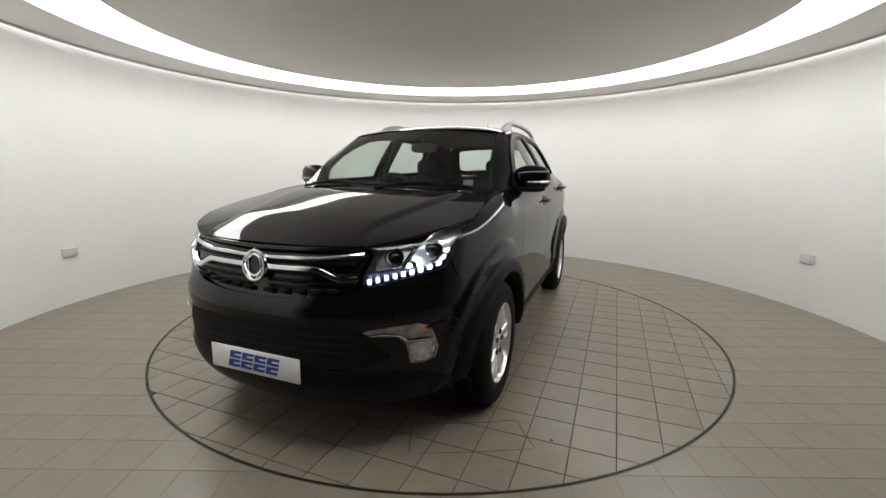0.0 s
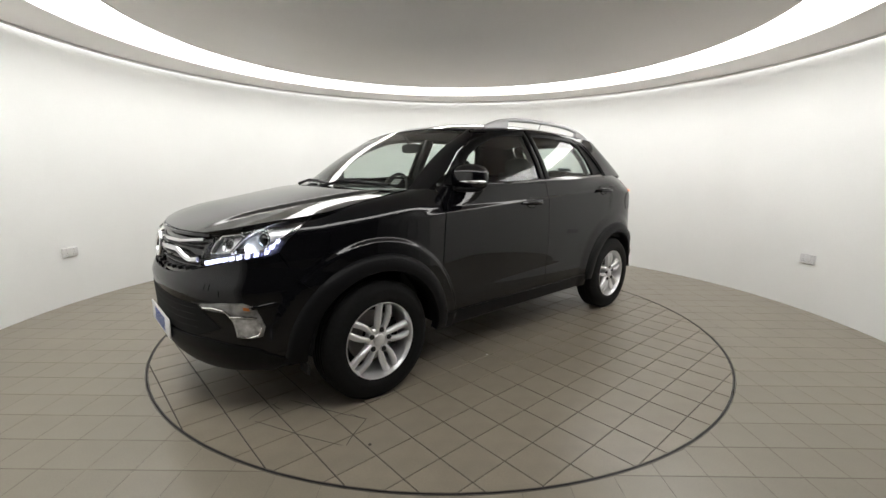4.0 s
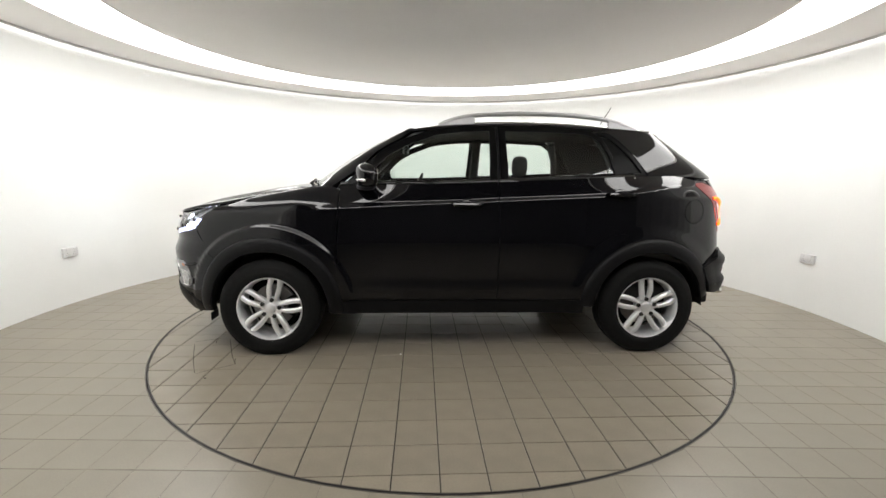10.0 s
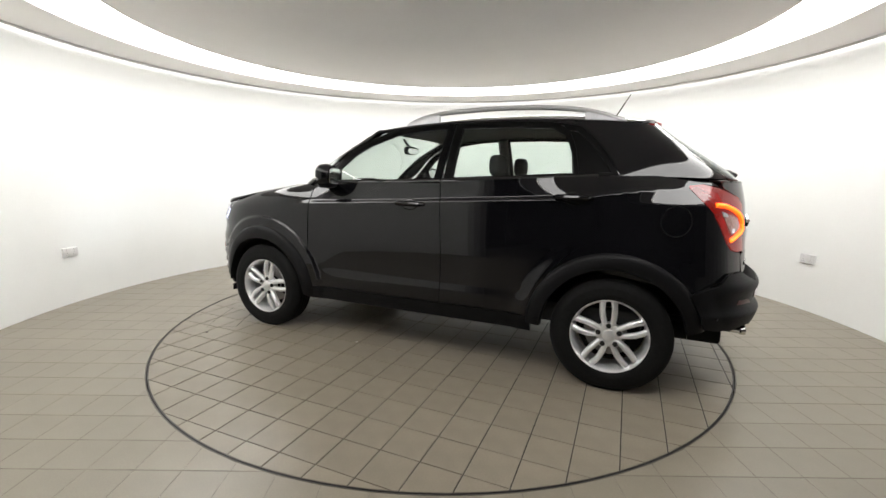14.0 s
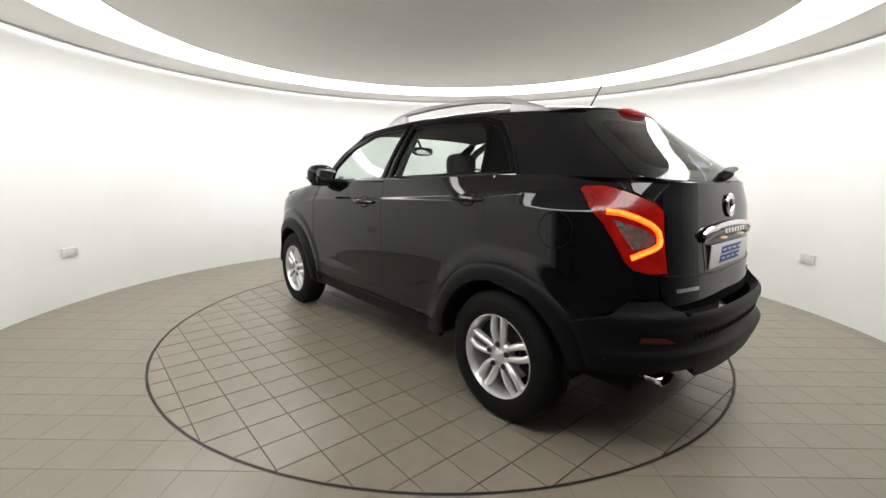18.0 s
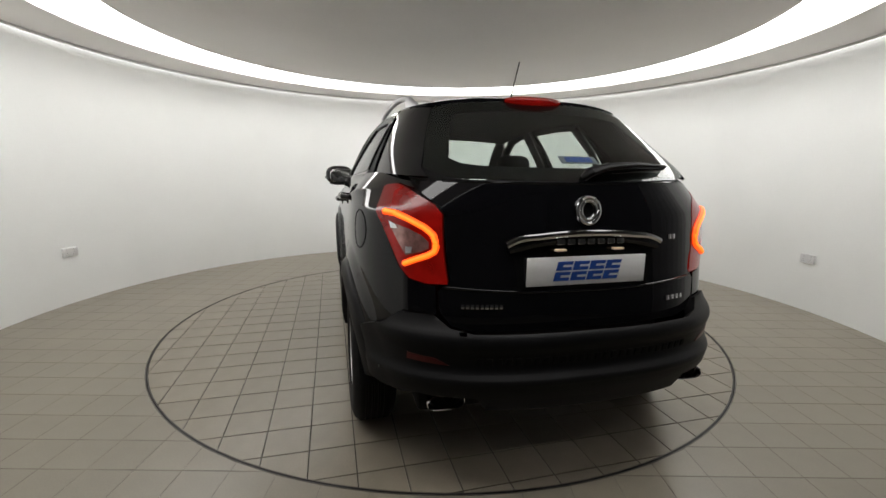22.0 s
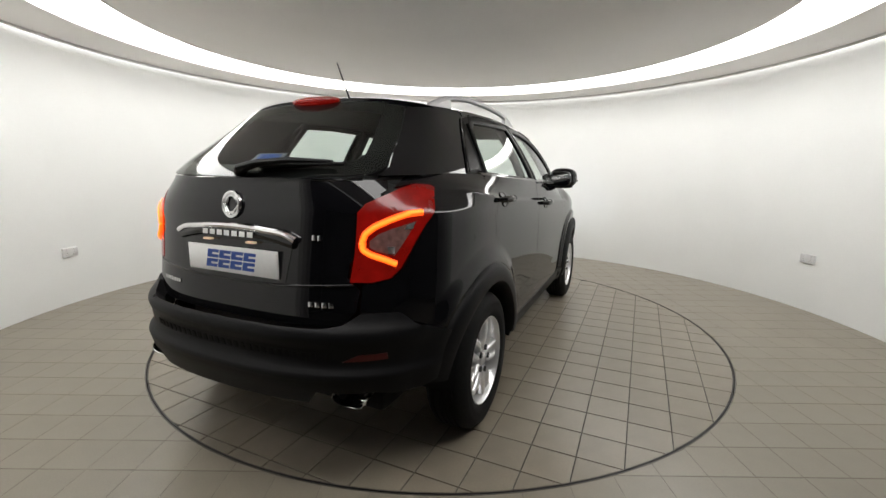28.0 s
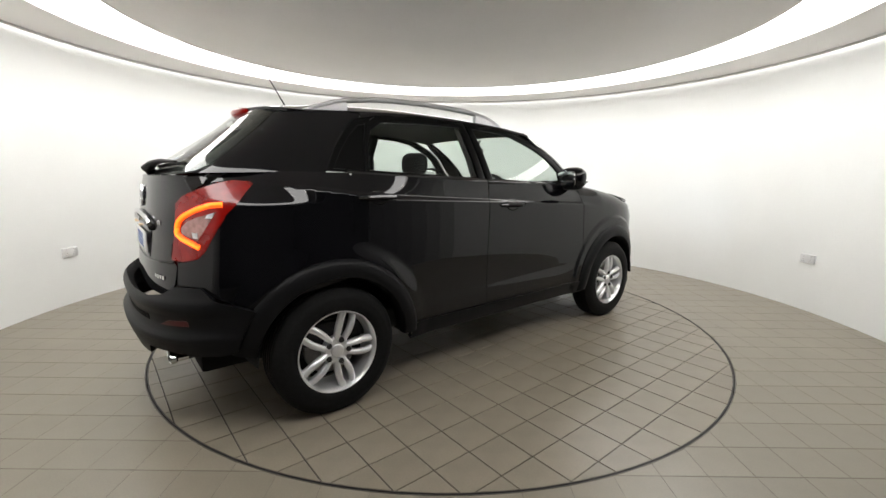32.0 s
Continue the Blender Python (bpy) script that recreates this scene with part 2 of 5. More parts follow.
# added unseen strips on the wall's line at its east end; their stepped greys paint light fading towards the lobby
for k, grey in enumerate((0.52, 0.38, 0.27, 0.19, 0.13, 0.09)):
    m = mat("stepped_fade_grey", (grey, grey, grey * 0.99), 0.8, stain=0.05)
    fl = arc_wall("wall_fade_east", WALL_R + 0.002, WALL_R + 0.05, -0.05, WALL_H + 0.2, A0 - radians(3.2 * (k + 1)), A0 - radians(3.2 * k + 0.05), 4, m)
    tagged(fl, "unseen grey strip painting a light fade beside the entrance", "wall", kind="structure")

A1 = -math.pi / 2 - OPEN_WEST
# the same added strips at the west end, painting a shorter fade
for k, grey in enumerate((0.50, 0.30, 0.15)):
    m = mat("stepped_fade_grey", (grey, grey, grey * 0.99), 0.8, stain=0.05)
    fl = arc_wall("wall_fade_west", WALL_R + 0.002, WALL_R + 0.05, -0.05, WALL_H + 0.2, A1 + radians(1.3 * k + 0.05), A1 + radians(1.3 * (k + 1)), 3, m)
    tagged(fl, "unseen grey strip painting a light fade beside the entrance", "wall", kind="structure")

# wall sockets, one on each side
for nm, x, y, z in (("w", -3.520, 0.251, 0.491), ("e", 3.514, 0.313, 0.50)):
    a = math.atan2(y, x)
    sock = tagged(thing("wall_socket", Matrix.Translation((x, y, z)) @ Matrix.Rotation(a - math.pi / 2, 4, "Z")),
                  "white plastic double power socket on the wall", "socket", group="wall sockets")
    bm = bmesh.new()
    add_box(bm, (0, -0.004, 0), (0.150, 0.022, 0.086), 0.004)
    part("face_plate", bm, M_PLASTIC_W, sock)
    for sx in (-0.037, 0.037):
        bm = bmesh.new()
        add_box(bm, (sx, -0.0165, 0.026), (0.014, 0.006, 0.022), 0.001)
        part("switch", bm, M_PLASTIC_W, sock)
        bm = bmesh.new()
        for dx, dz in ((0, 0.0), (-0.011, -0.018), (0.011, -0.018)):
            add_box(bm, (sx + dx, -0.0152, dz - 0.004), (0.005, 0.002, 0.009))
        part("pin_holes", bm, M_PIN, sock, smooth=False)
# ---- car body surfaces: x forward from between the axles, y to the car's left, z up ----
AXLE, WHEEL_Z, TYRE_R, HUB_Y = 1.325, 0.335, 0.343, 0.854


def spl(x, xs, ys):
    """Smooth curve through a few stations."""
    xs, ys, x = np.asarray(xs, float), np.asarray(ys, float), np.asarray(x, float)
    h, d = np.diff(xs), np.diff(ys) / np.diff(xs)
    m = np.empty(len(xs))
    m[1:-1] = (d[:-1] * h[1:] + d[1:] * h[:-1]) / (h[1:] + h[:-1])
    m[0], m[-1] = d[0], d[-1]
    i = np.clip(np.searchsorted(xs, x) - 1, 0, len(h) - 1)
    t = (x - xs[i]) / h[i]
    mid = ((2 * t - 3) * t * t + 1) * ys[i] + (3 - 2 * t) * t * t * ys[i + 1] + h[i] * ((t - 2) * t + 1) * t * m[i] + h[i] * (t - 1) * t * t * m[i + 1]
    return np.where(t < 0, ys[i] + m[0] * (x - xs[0]), np.where(t > 1, ys[i + 1] + m[-1] * (x - xs[-1]), mid))


def ramp(x, a, b):
    t = np.clip((np.asarray(x, float) - a) / (b - a), 0, 1)
    return t * t * (3 - 2 * t)


def seam_z(x):
    """Top edge of the lower body: bonnet seam in front, belt line along the doors."""
    return spl(x, (-2.1, -1.4, -0.6, 0.2, 0.9, 1.02, 1.3, 1.606, 1.85, 2.0, 2.09),
               (1.262, 1.266, 1.232, 1.196, 1.176, 1.166, 1.12, 1.06, 1.02, 0.985, 0.957))


def seam_y(x):
    x = np.asarray(x, float)
    front = spl(x, (0.0, 0.4, 0.9, 1.02, 1.3, 1.606, 1.85, 2.0, 2.09),
                (0.847, 0.836, 0.765, 0.742, 0.765, 0.79, 0.70, 0.58, 0.44))
    k = ramp(x, 0.05, 0.35)
    return front * k + (green_width(np.minimum(x, 0.4), seam_z(np.minimum(x, 0.4))) + 0.004 + 0.034 * ramp(-x, 0.2, 0.9) * (1 - ramp(-x, 0.9, 1.75))) * (1 - k)


def nose_x(z):
    return spl(z, (0.20, 0.27, 0.36, 0.5, 0.62, 0.70, 0.735, 0.765, 0.87, 0.957, 0.985, 1.02, 1.06, 1.2),
               (2.06, 2.15, 2.205, 2.213, 2.220, 2.222, 2.206, 2.192, 2.183, 2.135, 2.115, 2.07, 2.0, 1.75))


def tail_x(z):
    return spl(z, (0.25, 0.5, 0.7, 0.85, 1.0, 1.12, 1.22, 1.28), (-2.02, -2.06, -2.075, -2.06, -2.045, -2.032, -2.015, -2.0))


def bumper_x(z):
    return spl(z, (0.25, 0.33, 0.42, 0.475, 0.505, 0.53, 0.60, 0.645, 0.67, 0.70, 0.75), (-2.03, -2.11, -2.150, -2.168, -2.172, -2.148, -2.146, -2.160, -2.152, -2.118, -2.08))


def half_width(x, z):
    """Half the width of the lower body before the rounding of nose and tail."""
    x, z = np.asarray(x, float), np.asarray(z, float)
    zs = 1.065 - 0.05 * x + 0.05 * ramp(-x, 0.9, 1.6) - 0.03 * ramp(x, 0.8, 1.3)
    low = 0.874 + 0.008 * (1 - ((z - 0.78) / 0.4) ** 2) - 1.1 * np.clip(0.45 - z, 0, 1) ** 2
    low = low - 0.006 * ramp(z, 0.46, 0.56) * (1 - ramp(z, 0.58, 0.80)) * ramp(x, -1.0, -0.6) * (1 - ramp(x, 0.5, 0.9))
    top_z, top_y = seam_z(np.minimum(x, 2.0)), np.where(x > 1.6, 0.79, seam_y(np.minimum(x, 1.7)))
    tau = np.clip((z - zs) / np.maximum(top_z - zs, 0.02), 0, 1.2)
    door = low - 0.010 * ramp(tau, 0.0, 0.24) - (low - 0.010 - top_y) * np.clip(tau, 0, 1.2) ** 1.3
    fend = top_y + (low - top_y) * np.sqrt(np.clip(1 - np.clip(tau, 0, 1) ** 2.2, 0, 1))
    # the rear shoulder rolls over towards the lamp
    tr = (z - 1.11) / np.maximum(top_z - 1.11, 0.02)
    hip = low - (low - top_y) * np.clip(0.5 * tr + 0.5 * np.sqrt(tr * tr + 0.0025), 0, 1.1)
    r = ramp(-x, 1.2, 1.75)
    k = ramp(x, 0.75, 1.15)
    w = (door * (1 - r) + hip * r) * (1 - k) + fend * k
    for cx, amount, r0, r1 in ((AXLE, 0.018, 0.555, 0.592), (-AXLE, 0.016, 0.500, 0.600)):
        d = np.hypot(x - cx, z - WHEEL_Z)
        w = w + amount * (1 - ramp(d, r0, r1)) * (1 - 0.5 * ramp(tau, 0.0, 0.8))
    return w


def front_k(x, z):
    t = np.clip((x - 0.9) / (nose_x(z) - 0.9), 0, 1)
    return np.maximum(1 - t ** 3.7, 0) ** (1 / 2.45)


def rear_bow(tail):
    """How squarely the tail's plan is rounded: bumper, or gate and glass."""
    return (5.4, 2.6) if tail is bumper_x else (8.5, 2.6) if tail is green_tail else (5.0, 2.8)


def rear_k(x, z, tail):
    t = np.clip((-x - 0.9) / (-tail(z) - 0.9), 0, 1)
    n, m = rear_bow(tail)
    return np.maximum(1 - t ** n, 0) ** (1 / m)


WB = 0.885


def shell(q, z, tail=tail_x, width=half_width):
    """Point of the body side at the way-along q and height z; q runs from the tail's middle round the side to the nose's middle."""
    q, z = np.broadcast_arrays(np.asarray(q, float), np.asarray(z, float))
    zt = tail(z)
    end = np.where(q > 0, nose_x(z), -zt) - 0.9
    n = np.where(q > 0, 3.7, rear_bow(tail)[0])
    m = np.where(q > 0, 1 / 2.45, 1 / rear_bow(tail)[1])
    way = np.abs(q)
    lo, hi = np.zeros(q.shape), end + 0
    for _ in range(28):
        mid = (lo + hi) / 2
        less = mid + 0.9 - WB * np.maximum(1 - (mid / end) ** n, 0) ** m + WB < way
        lo, hi = np.where(less, mid, lo), np.where(less, hi, mid)
    far = (lo + hi) / 2
    k = np.where(way > 0.9, np.maximum(1 - (far / end) ** n, 0) ** m, 1.0)
    x = np.where(way > 0.9, np.sign(q) * (far + 0.9), q)
    y = k * width(x, z)
    return np.stack([x, y, z + 0 * x], -1)


def at_x(x, z, tail=tail_x):
    """The way-along q of the body side at x."""
    if abs(x) <= 0.9:
        return x
    return float(x - WB * front_k(x, z) + WB) if x > 0 else float(x + WB * rear_k(x, z, tail) - WB)


def at_y(y, z, front=True, tail=tail_x, width=half_width):
    """The way-along q of the nose or tail at the distance y from the middle."""
    end = float(nose_x(z)) if front else float(tail(z))
    x, (p, m) = end, (3.7, 2.45) if front else rear_bow(tail)
    for _ in range(8):
        k = min(max(y / float(width(x, z)), 0.0), 1.0)
        t = (1 - k ** m) ** (1 / p)
        x = math.copysign(0.9 + t * (abs(end) - 0.9), end)
    return at_x(x, z, tail)


# greenhouse
def green_width(x, z):
    x, z = np.asarray(x, float), np.asarray(z, float)
    d = z - 1.2
    back = (0.115 - 0.05 * np.clip(d, 0.0, 0.4)) * ramp(-x, 0.2, 1.9) + 0.015 * (1 - np.clip((d + 0.03) / 0.38, 0, 1)) * ramp(-x, 1.28, 1.75)
    return (0.846 - 0.44 * d - 0.40 * d * np.abs(d)) * (1 - 0.125 * np.clip((x - 0.05) / 0.95, 0, 1.3) ** 2) * (1 - back)


def green_tail(z):
    return spl(z, (1.15, 1.236, 1.317, 1.39, 1.46, 1.53, 1.61), (-2.06, -1.995, -1.900, -1.790, -1.690, -1.595, -1.500))


def roof_mid(x):
    return spl(x, (-1.55, -1.45, -1.2, -0.5, 0.05, 0.28, 0.44), (1.612, 1.632, 1.664, 1.690, 1.665, 1.632, 1.596))


def roof_side(x):
    return spl(x, (-1.5, -1.4, -1.0, -0.5, 0.0, 0.25, 0.42), (1.565, 1.577, 1.606, 1.622, 1.606, 1.584, 1.560))


def bonnet_mid(x):
    return spl(x, (1.0, 1.25, 1.6, 1.9, 2.05, 2.14), (1.172, 1.152, 1.092, 1.026, 0.985, 0.955))
def nose(s, z):
    """The shell told from the middle of the nose: s grows to the car's left, and falls to its right."""
    s = np.asarray(s, float)
    p = shell(nose_x(z) + WB - np.abs(s), z)
    p[..., 1] *= np.where(s < 0, -1, 1)
    return p


def tail_of(tail, width):
    def surf(s, z):
        s = np.asarray(s, float)
        p = shell(tail(z) - WB + np.abs(s), z, tail, width)
        p[..., 1] *= np.where(s < 0, -1, 1)
        return p
    return surf


gate_skin = tail_of(tail_x, half_width)
bumper_skin = tail_of(bumper_x, half_width)
glass_skin = tail_of(green_tail, green_width)


def green(q, z):
    return shell(q, z, green_tail, green_width)


def on_nose(x=None, y=None, z=0.0):
    return float(nose_x(z)) + WB - (at_x(x, z) if x is not None else at_y(y, z))


def on_tail(x=None, y=None, z=0.0, tail=tail_x, width=half_width):
    return (at_x(x, z, tail) if x is not None else at_y(y, z, False, tail, width)) - (float(tail(z)) - WB)


def roof(x, y):
    x, y = np.broadcast_arrays(np.asarray(x, float), np.asarray(y, float))
    e = green_width(x, roof_side(x)) + 0.004
    return np.stack([x, y, roof_mid(x) - (roof_mid(x) - roof_side(x)) * np.clip(np.abs(y) / e, 0, 1.05) ** 2.6], -1)


def bonnet(x, y):
    x, y = np.broadcast_arrays(np.asarray(x, float), np.asarray(y, float))
    r = np.clip(np.abs(y) / seam_y(x), 0, 1.1)
    z = bonnet_mid(x) - (bonnet_mid(x) - seam_z(x)) * r ** 2.2
    # raised middle with soft shoulders, and the rolled front edge
    ridge = 0.62 - 0.20 * ramp(x, 1.0, 2.1)
    z = z + 0.014 * (1 - ramp(np.abs(y), ridge - 0.055, ridge + 0.005)) * ramp(2.14 - x, 0.0, 0.35) * (1 - ramp(1.25 - x, 0.0, 0.2))
    return np.stack([x, y, z], -1)


def screen(u, v):
    """Windscreen: u across from -1 to 1, v from the bonnet to the roof."""
    u, v = np.broadcast_arrays(np.asarray(u, float), np.asarray(v, float))
    hw = 0.715 - 0.125 * v - 0.01 * np.sin(math.pi * v)
    x = (1.17 - 0.17 * u * u) * (1 - v) + (0.455 - 0.05 * u * u) * v
    z = (1.155 + 0.008 * u * u) * (1 - v) + (1.592 - 0.032 * u * u) * v + 0.034 * np.sin(math.pi * v)
    return np.stack([x, u * hw, z], -1)


def flat_cut(outline, du, dv):
    """Fills an outline in the surface's own two coordinates and cuts it into a fine net."""
    pts = []
    for (a, b), (c, d) in zip(outline, outline[1:] + outline[:1]):
        n = max(1, int(math.ceil(max(abs(c - a) / du, abs(d - b) / dv))))
        pts += [(a + (c - a) * i / n, b + (d - b) * i / n) for i in range(n)]
    bm = bmesh.new()
    bm.faces.new([bm.verts.new((a, b, 0)) for a, b in pts])
    bmesh.ops.triangulate(bm, faces=bm.faces[:])
    for axis, step in ((0, du), (1, dv)):
        vals = [p[axis] for p in pts]
        k = math.ceil(min(vals) / step) * step
        while k < max(vals):
            co = [0, 0, 0]
            no = [0, 0, 0]
            co[axis], no[axis] = k, 1
            bmesh.ops.bisect_plane(bm, geom=bm.verts[:] + bm.edges[:] + bm.faces[:], plane_co=co, plane_no=no, dist=1e-6)
            k += step
    bm.verts.index_update()
    uv = np.array([(v.co.x, v.co.y) for v in bm.verts])
    faces = [[v.index for v in f.verts] for f in bm.faces]
    rim = [(e.verts[0].index, e.verts[1].index) for e in bm.edges if len(e.link_faces) == 1]
    bm.free()
    return uv, faces, rim


MIDDLE = np.array([0.0, 0.0, 0.75])


def lay(name, net, surf, material, parent, label="", thick=0.012, off=0.0, side=1):
    """Lays a cut net on a body surface: a skin with exact normals and a turned-in rim."""
    uv, faces, rim = net
    u, v = uv[:, 0], uv[:, 1]
    e = 1e-3
    P = surf(u, v)
    n = np.cross(surf(u + e, v) - surf(u - e, v), surf(u, v + e) - surf(u, v - e))
    n /= np.maximum(np.linalg.norm(n, axis=1), 1e-12)[:, None]
    if np.sum((P - MIDDLE) * n) < 0:
        n = -n
    P = P + n * off
    flip = np.array([1, side, 1])
    P, n = P * flip, n * flip
    V, N, F = list(P), list(n), []
    for f in faces:
        a, b, c = P[f[0]], P[f[1]], P[f[2]]
        F.append(f if np.dot(np.cross(b - a, c - a), n[f[0]]) >= 0 else f[::-1])
    if thick:
        centre = P.mean(0)
        # the rim: its own vertices, so that the edge stays crisp
        acc = {}
        for a, b in rim:
            d = P[b] - P[a]
            o = np.cross(d, n[a])
            o /= max(np.linalg.norm(o), 1e-12)
            mid = (P[a] + P[b]) / 2
            face = next((f for f in edge_faces(faces, a, b)), None)
            inside = P[face].mean(0) if face is not None else centre
            if np.dot(o, mid - inside) < 0:
                o = -o
            for k in (a, b):
                acc[k] = acc.get(k, 0) + o
        ids = {}
        for k, o in acc.items():
            o = o / max(np.linalg.norm(o), 1e-12)
            ids[k] = (len(V), len(V) + 1)
            V += [P[k] + o * 0.0004 - n[k] * 0.0008, P[k] - n[k] * thick]
            N += [o, o]
        for a, b in rim:
            (a0, a1), (b0, b1) = ids[a], ids[b]
            q = [a0, a1, b1, b0]
            pa, pb, pc = V[a0], V[a1], V[b1]
            F.append(q if np.dot(np.cross(pb - pa, pc - pa), N[a0]) >= 0 else q[::-1])
    return mesh_object(name, V, F, material, parent, label, normals=N)


_EDGES = {}


def edge_faces(faces, a, b):
    key = id(faces)
    if key not in _EDGES:
        _EDGES.clear()
        t = {}
        for f in faces:
            for i, k in enumerate(f):
                t[frozenset((k, f[i - 1]))] = f
        _EDGES[key] = t
    f = _EDGES[key].get(frozenset((a, b)))
    return [f] if f is not None else []


def panel_pt(surf, s, z, off, side):
    """A point on a skin, lifted by off along the normal, on the given side."""
    e = 1e-3
    p = surf(s, z)
    n = np.cross(surf(s + e, z) - surf(s - e, z), surf(s, z + e) - surf(s, z - e))
    n = n / np.linalg.norm(n)
    if np.dot(n, p - MIDDLE) < 0:
        n = -n
    p = p + n * off
    return Vector((float(p[0]), float(p[1]) * side, float(p[2]))), Vector((float(n[0]), float(n[1]) * side, float(n[2])))


def skin(name, outline, surf, material, parent, label="", du=0.05, dv=0.05, both=False, **k):
    net = flat_cut(outline, du, dv)
    left = lay(name, net, surf, material, parent, label, **k)
    return (left, lay(name, net, surf, material, parent, label, side=-1, **k)) if both else left


def mirrored(half):
    """A closed outline from one half given from bottom middle to top middle."""
    return half + [(-a, b) for a, b in half[::-1] if abs(a) > 1e-6]


def arch(cx, r, a0, a1, n=24):
    return [(cx + r * math.cos(radians(a0 + (a1 - a0) * i / n)), WHEEL_Z + r * math.sin(radians(a0 + (a1 - a0) * i / n))) for i in range(n + 1)]


def xz(pts):
    return [(at_x(x, z), z) for x, z in pts]


# ---- the car ----
car = tagged(thing("car"), "glossy black compact SUV with lit lamps on the turntable", "car")

# doors and wings
ARCH = 0.487
fender = xz([(0.872, 0.43), (0.866, 0.75), (0.848, 1.02), (0.846, 1.15), (0.90, 1.170)] +
            [(x, float(seam_z(x)) - 0.003) for x in (1.02, 1.12, 1.22, 1.32, 1.42, 1.52, 1.60)] +
            [(1.640, 1.044), (1.709, 1.002), (1.784, 0.936), (1.824, 0.882), (1.785, 0.80), (1.725, 0.71)] + arch(AXLE, ARCH, 44, 168.5))
skin("fender", fender, shell, M_PAINT, car, both=True, du=0.014, dv=0.011)
door_f = xz([(0.880, 0.40), (0.858, 0.75), (0.840, 1.02), (0.838, 1.15), (0.86, 1.172)] +
            [(x, float(seam_z(x)) - 0.002) for x in (0.7, 0.5, 0.3, 0.1, -0.1, -0.222)] + [(-0.232, 1.10), (-0.245, 0.75), (-0.235, 0.40)])
doors = []
doors.append(skin("front_door", door_f, shell, M_PAINT, car, both=True, du=0.035, dv=0.006))
door_r = xz([(-0.241, 0.40), (-0.251, 0.75), (-0.238, 1.10), (-0.228, float(seam_z(-0.228)) - 0.002)] +
            [(x, float(seam_z(x)) - 0.002) for x in (-0.4, -0.6, -0.8, -1.0, -1.18)] +
            [(-1.255, 1.19), (-1.275, 1.11), (-1.268, 1.03), (-1.235, 0.95), (-1.180, 0.885)] +
            [(-1.08, 0.815), (-0.985, 0.72), (-0.915, 0.60), (-0.872, 0.48), (-0.855, 0.40)])
doors.append(skin("rear_door", door_r, shell, M_PAINT, car, both=True, du=0.03, dv=0.006))
quarter = xz([(-0.874, 0.46)] + [(-0.92, 0.60), (-0.992, 0.722), (-1.086, 0.818), (-1.187, 0.889), (-1.243, 0.953), (-1.276, 1.03), (-1.283, 1.11), (-1.263, 1.195), (-1.20, 1.262)] +
             [(x, float(seam_z(x)) - 0.002) for x in (-1.3, -1.45, -1.58)] + [(-1.70, 1.258)]) + [(at_y(y, z, False), z) for y, z in ((0.655, 1.246), (0.650, 1.208), (0.690, 1.224))] + xz([(-1.737, 1.226), (-1.674, 1.221), (-1.660, 1.204), (-1.730, 1.131), (-1.791, 1.066), (-1.828, 1.007), (-1.879, 0.903), (-1.908, 0.864)]) + [(at_y(y, z, False), z) for y, z in ((0.63, 0.846), (0.592, 0.842), (0.590, 0.735), (0.70, 0.735))] + \
    xz([(-1.87, 0.695), (-1.80, 0.66), (-1.742, 0.64)] + arch(-AXLE, ARCH, 144, 14))
skin("rear_quarter_panel", quarter, shell, M_PAINT, car, both=True, du=0.014, dv=0.011)
# strip of body between belt and rear glass corner
sill = xz([(0.905, 0.295), (0.905, 0.392), (-0.86, 0.392), (-0.86, 0.295)])
skin("sill_cover", sill, shell, M_TRIM, car, both=True, off=0.004, thick=0.03, du=0.06, dv=0.03)


def cladding(cx, a0, a1):
    n = 30
    verts, norms, faces = [], [], []
    prof = ((0.400, -0.030), (0.401, 0.014), (0.407, 0.025), (0.430, 0.029), (0.470, 0.024), (0.489, 0.014), (0.498, 0.001), (0.498, -0.01))
    for i in range(n + 1):
        a = radians(a0 + (a1 - a0) * i / n)
        for r, d in prof:
            x, z = cx + r * math.cos(a), WHEEL_Z + r * math.sin(a)
            q = shell(at_x(x, z), z)
            verts.append((float(q[0]), float(q[1]) + d, float(q[2])))
    m = len(prof)
    for i in range(n):
        for j in range(m - 1):
            faces.append((i * m + j, i * m + j + 1, (i + 1) * m + j + 1, (i + 1) * m + j))
    return verts, faces


for cx, a0, a1 in ((AXLE, -4, 183), (-AXLE, 2, 171)):
    vs, fs = cladding(cx, a0, a1)
    for s in (1, -1):
        bm = bmesh.new()
        bv = [bm.verts.new((x, y * s, z)) for x, y, z in vs]
        for f in fs:
            bm.faces.new([bv[k] for k in f])
        part("wheel_arch_trim", bm, M_TRIM, car, "black plastic wheel arch trim")
        # inner wheel house
        bm = bmesh.new()
        rows = []
        for i in range(17):
            a = radians(2 + 176 * i / 16)
            rows.append([bm.verts.new((cx + r * math.cos(a), s * y, WHEEL_Z + r * math.sin(a))) for r, y in ((0.402, 0.87), (0.415, 0.75), (0.415, 0.52), (0.02, 0.50))])
        for a, b in zip(rows, rows[1:]):
            for j in range(3):
                bm.faces.new((a[j], a[j + 1], b[j + 1], b[j]))
        part("wheel_house", bm, M_TRIM, car)

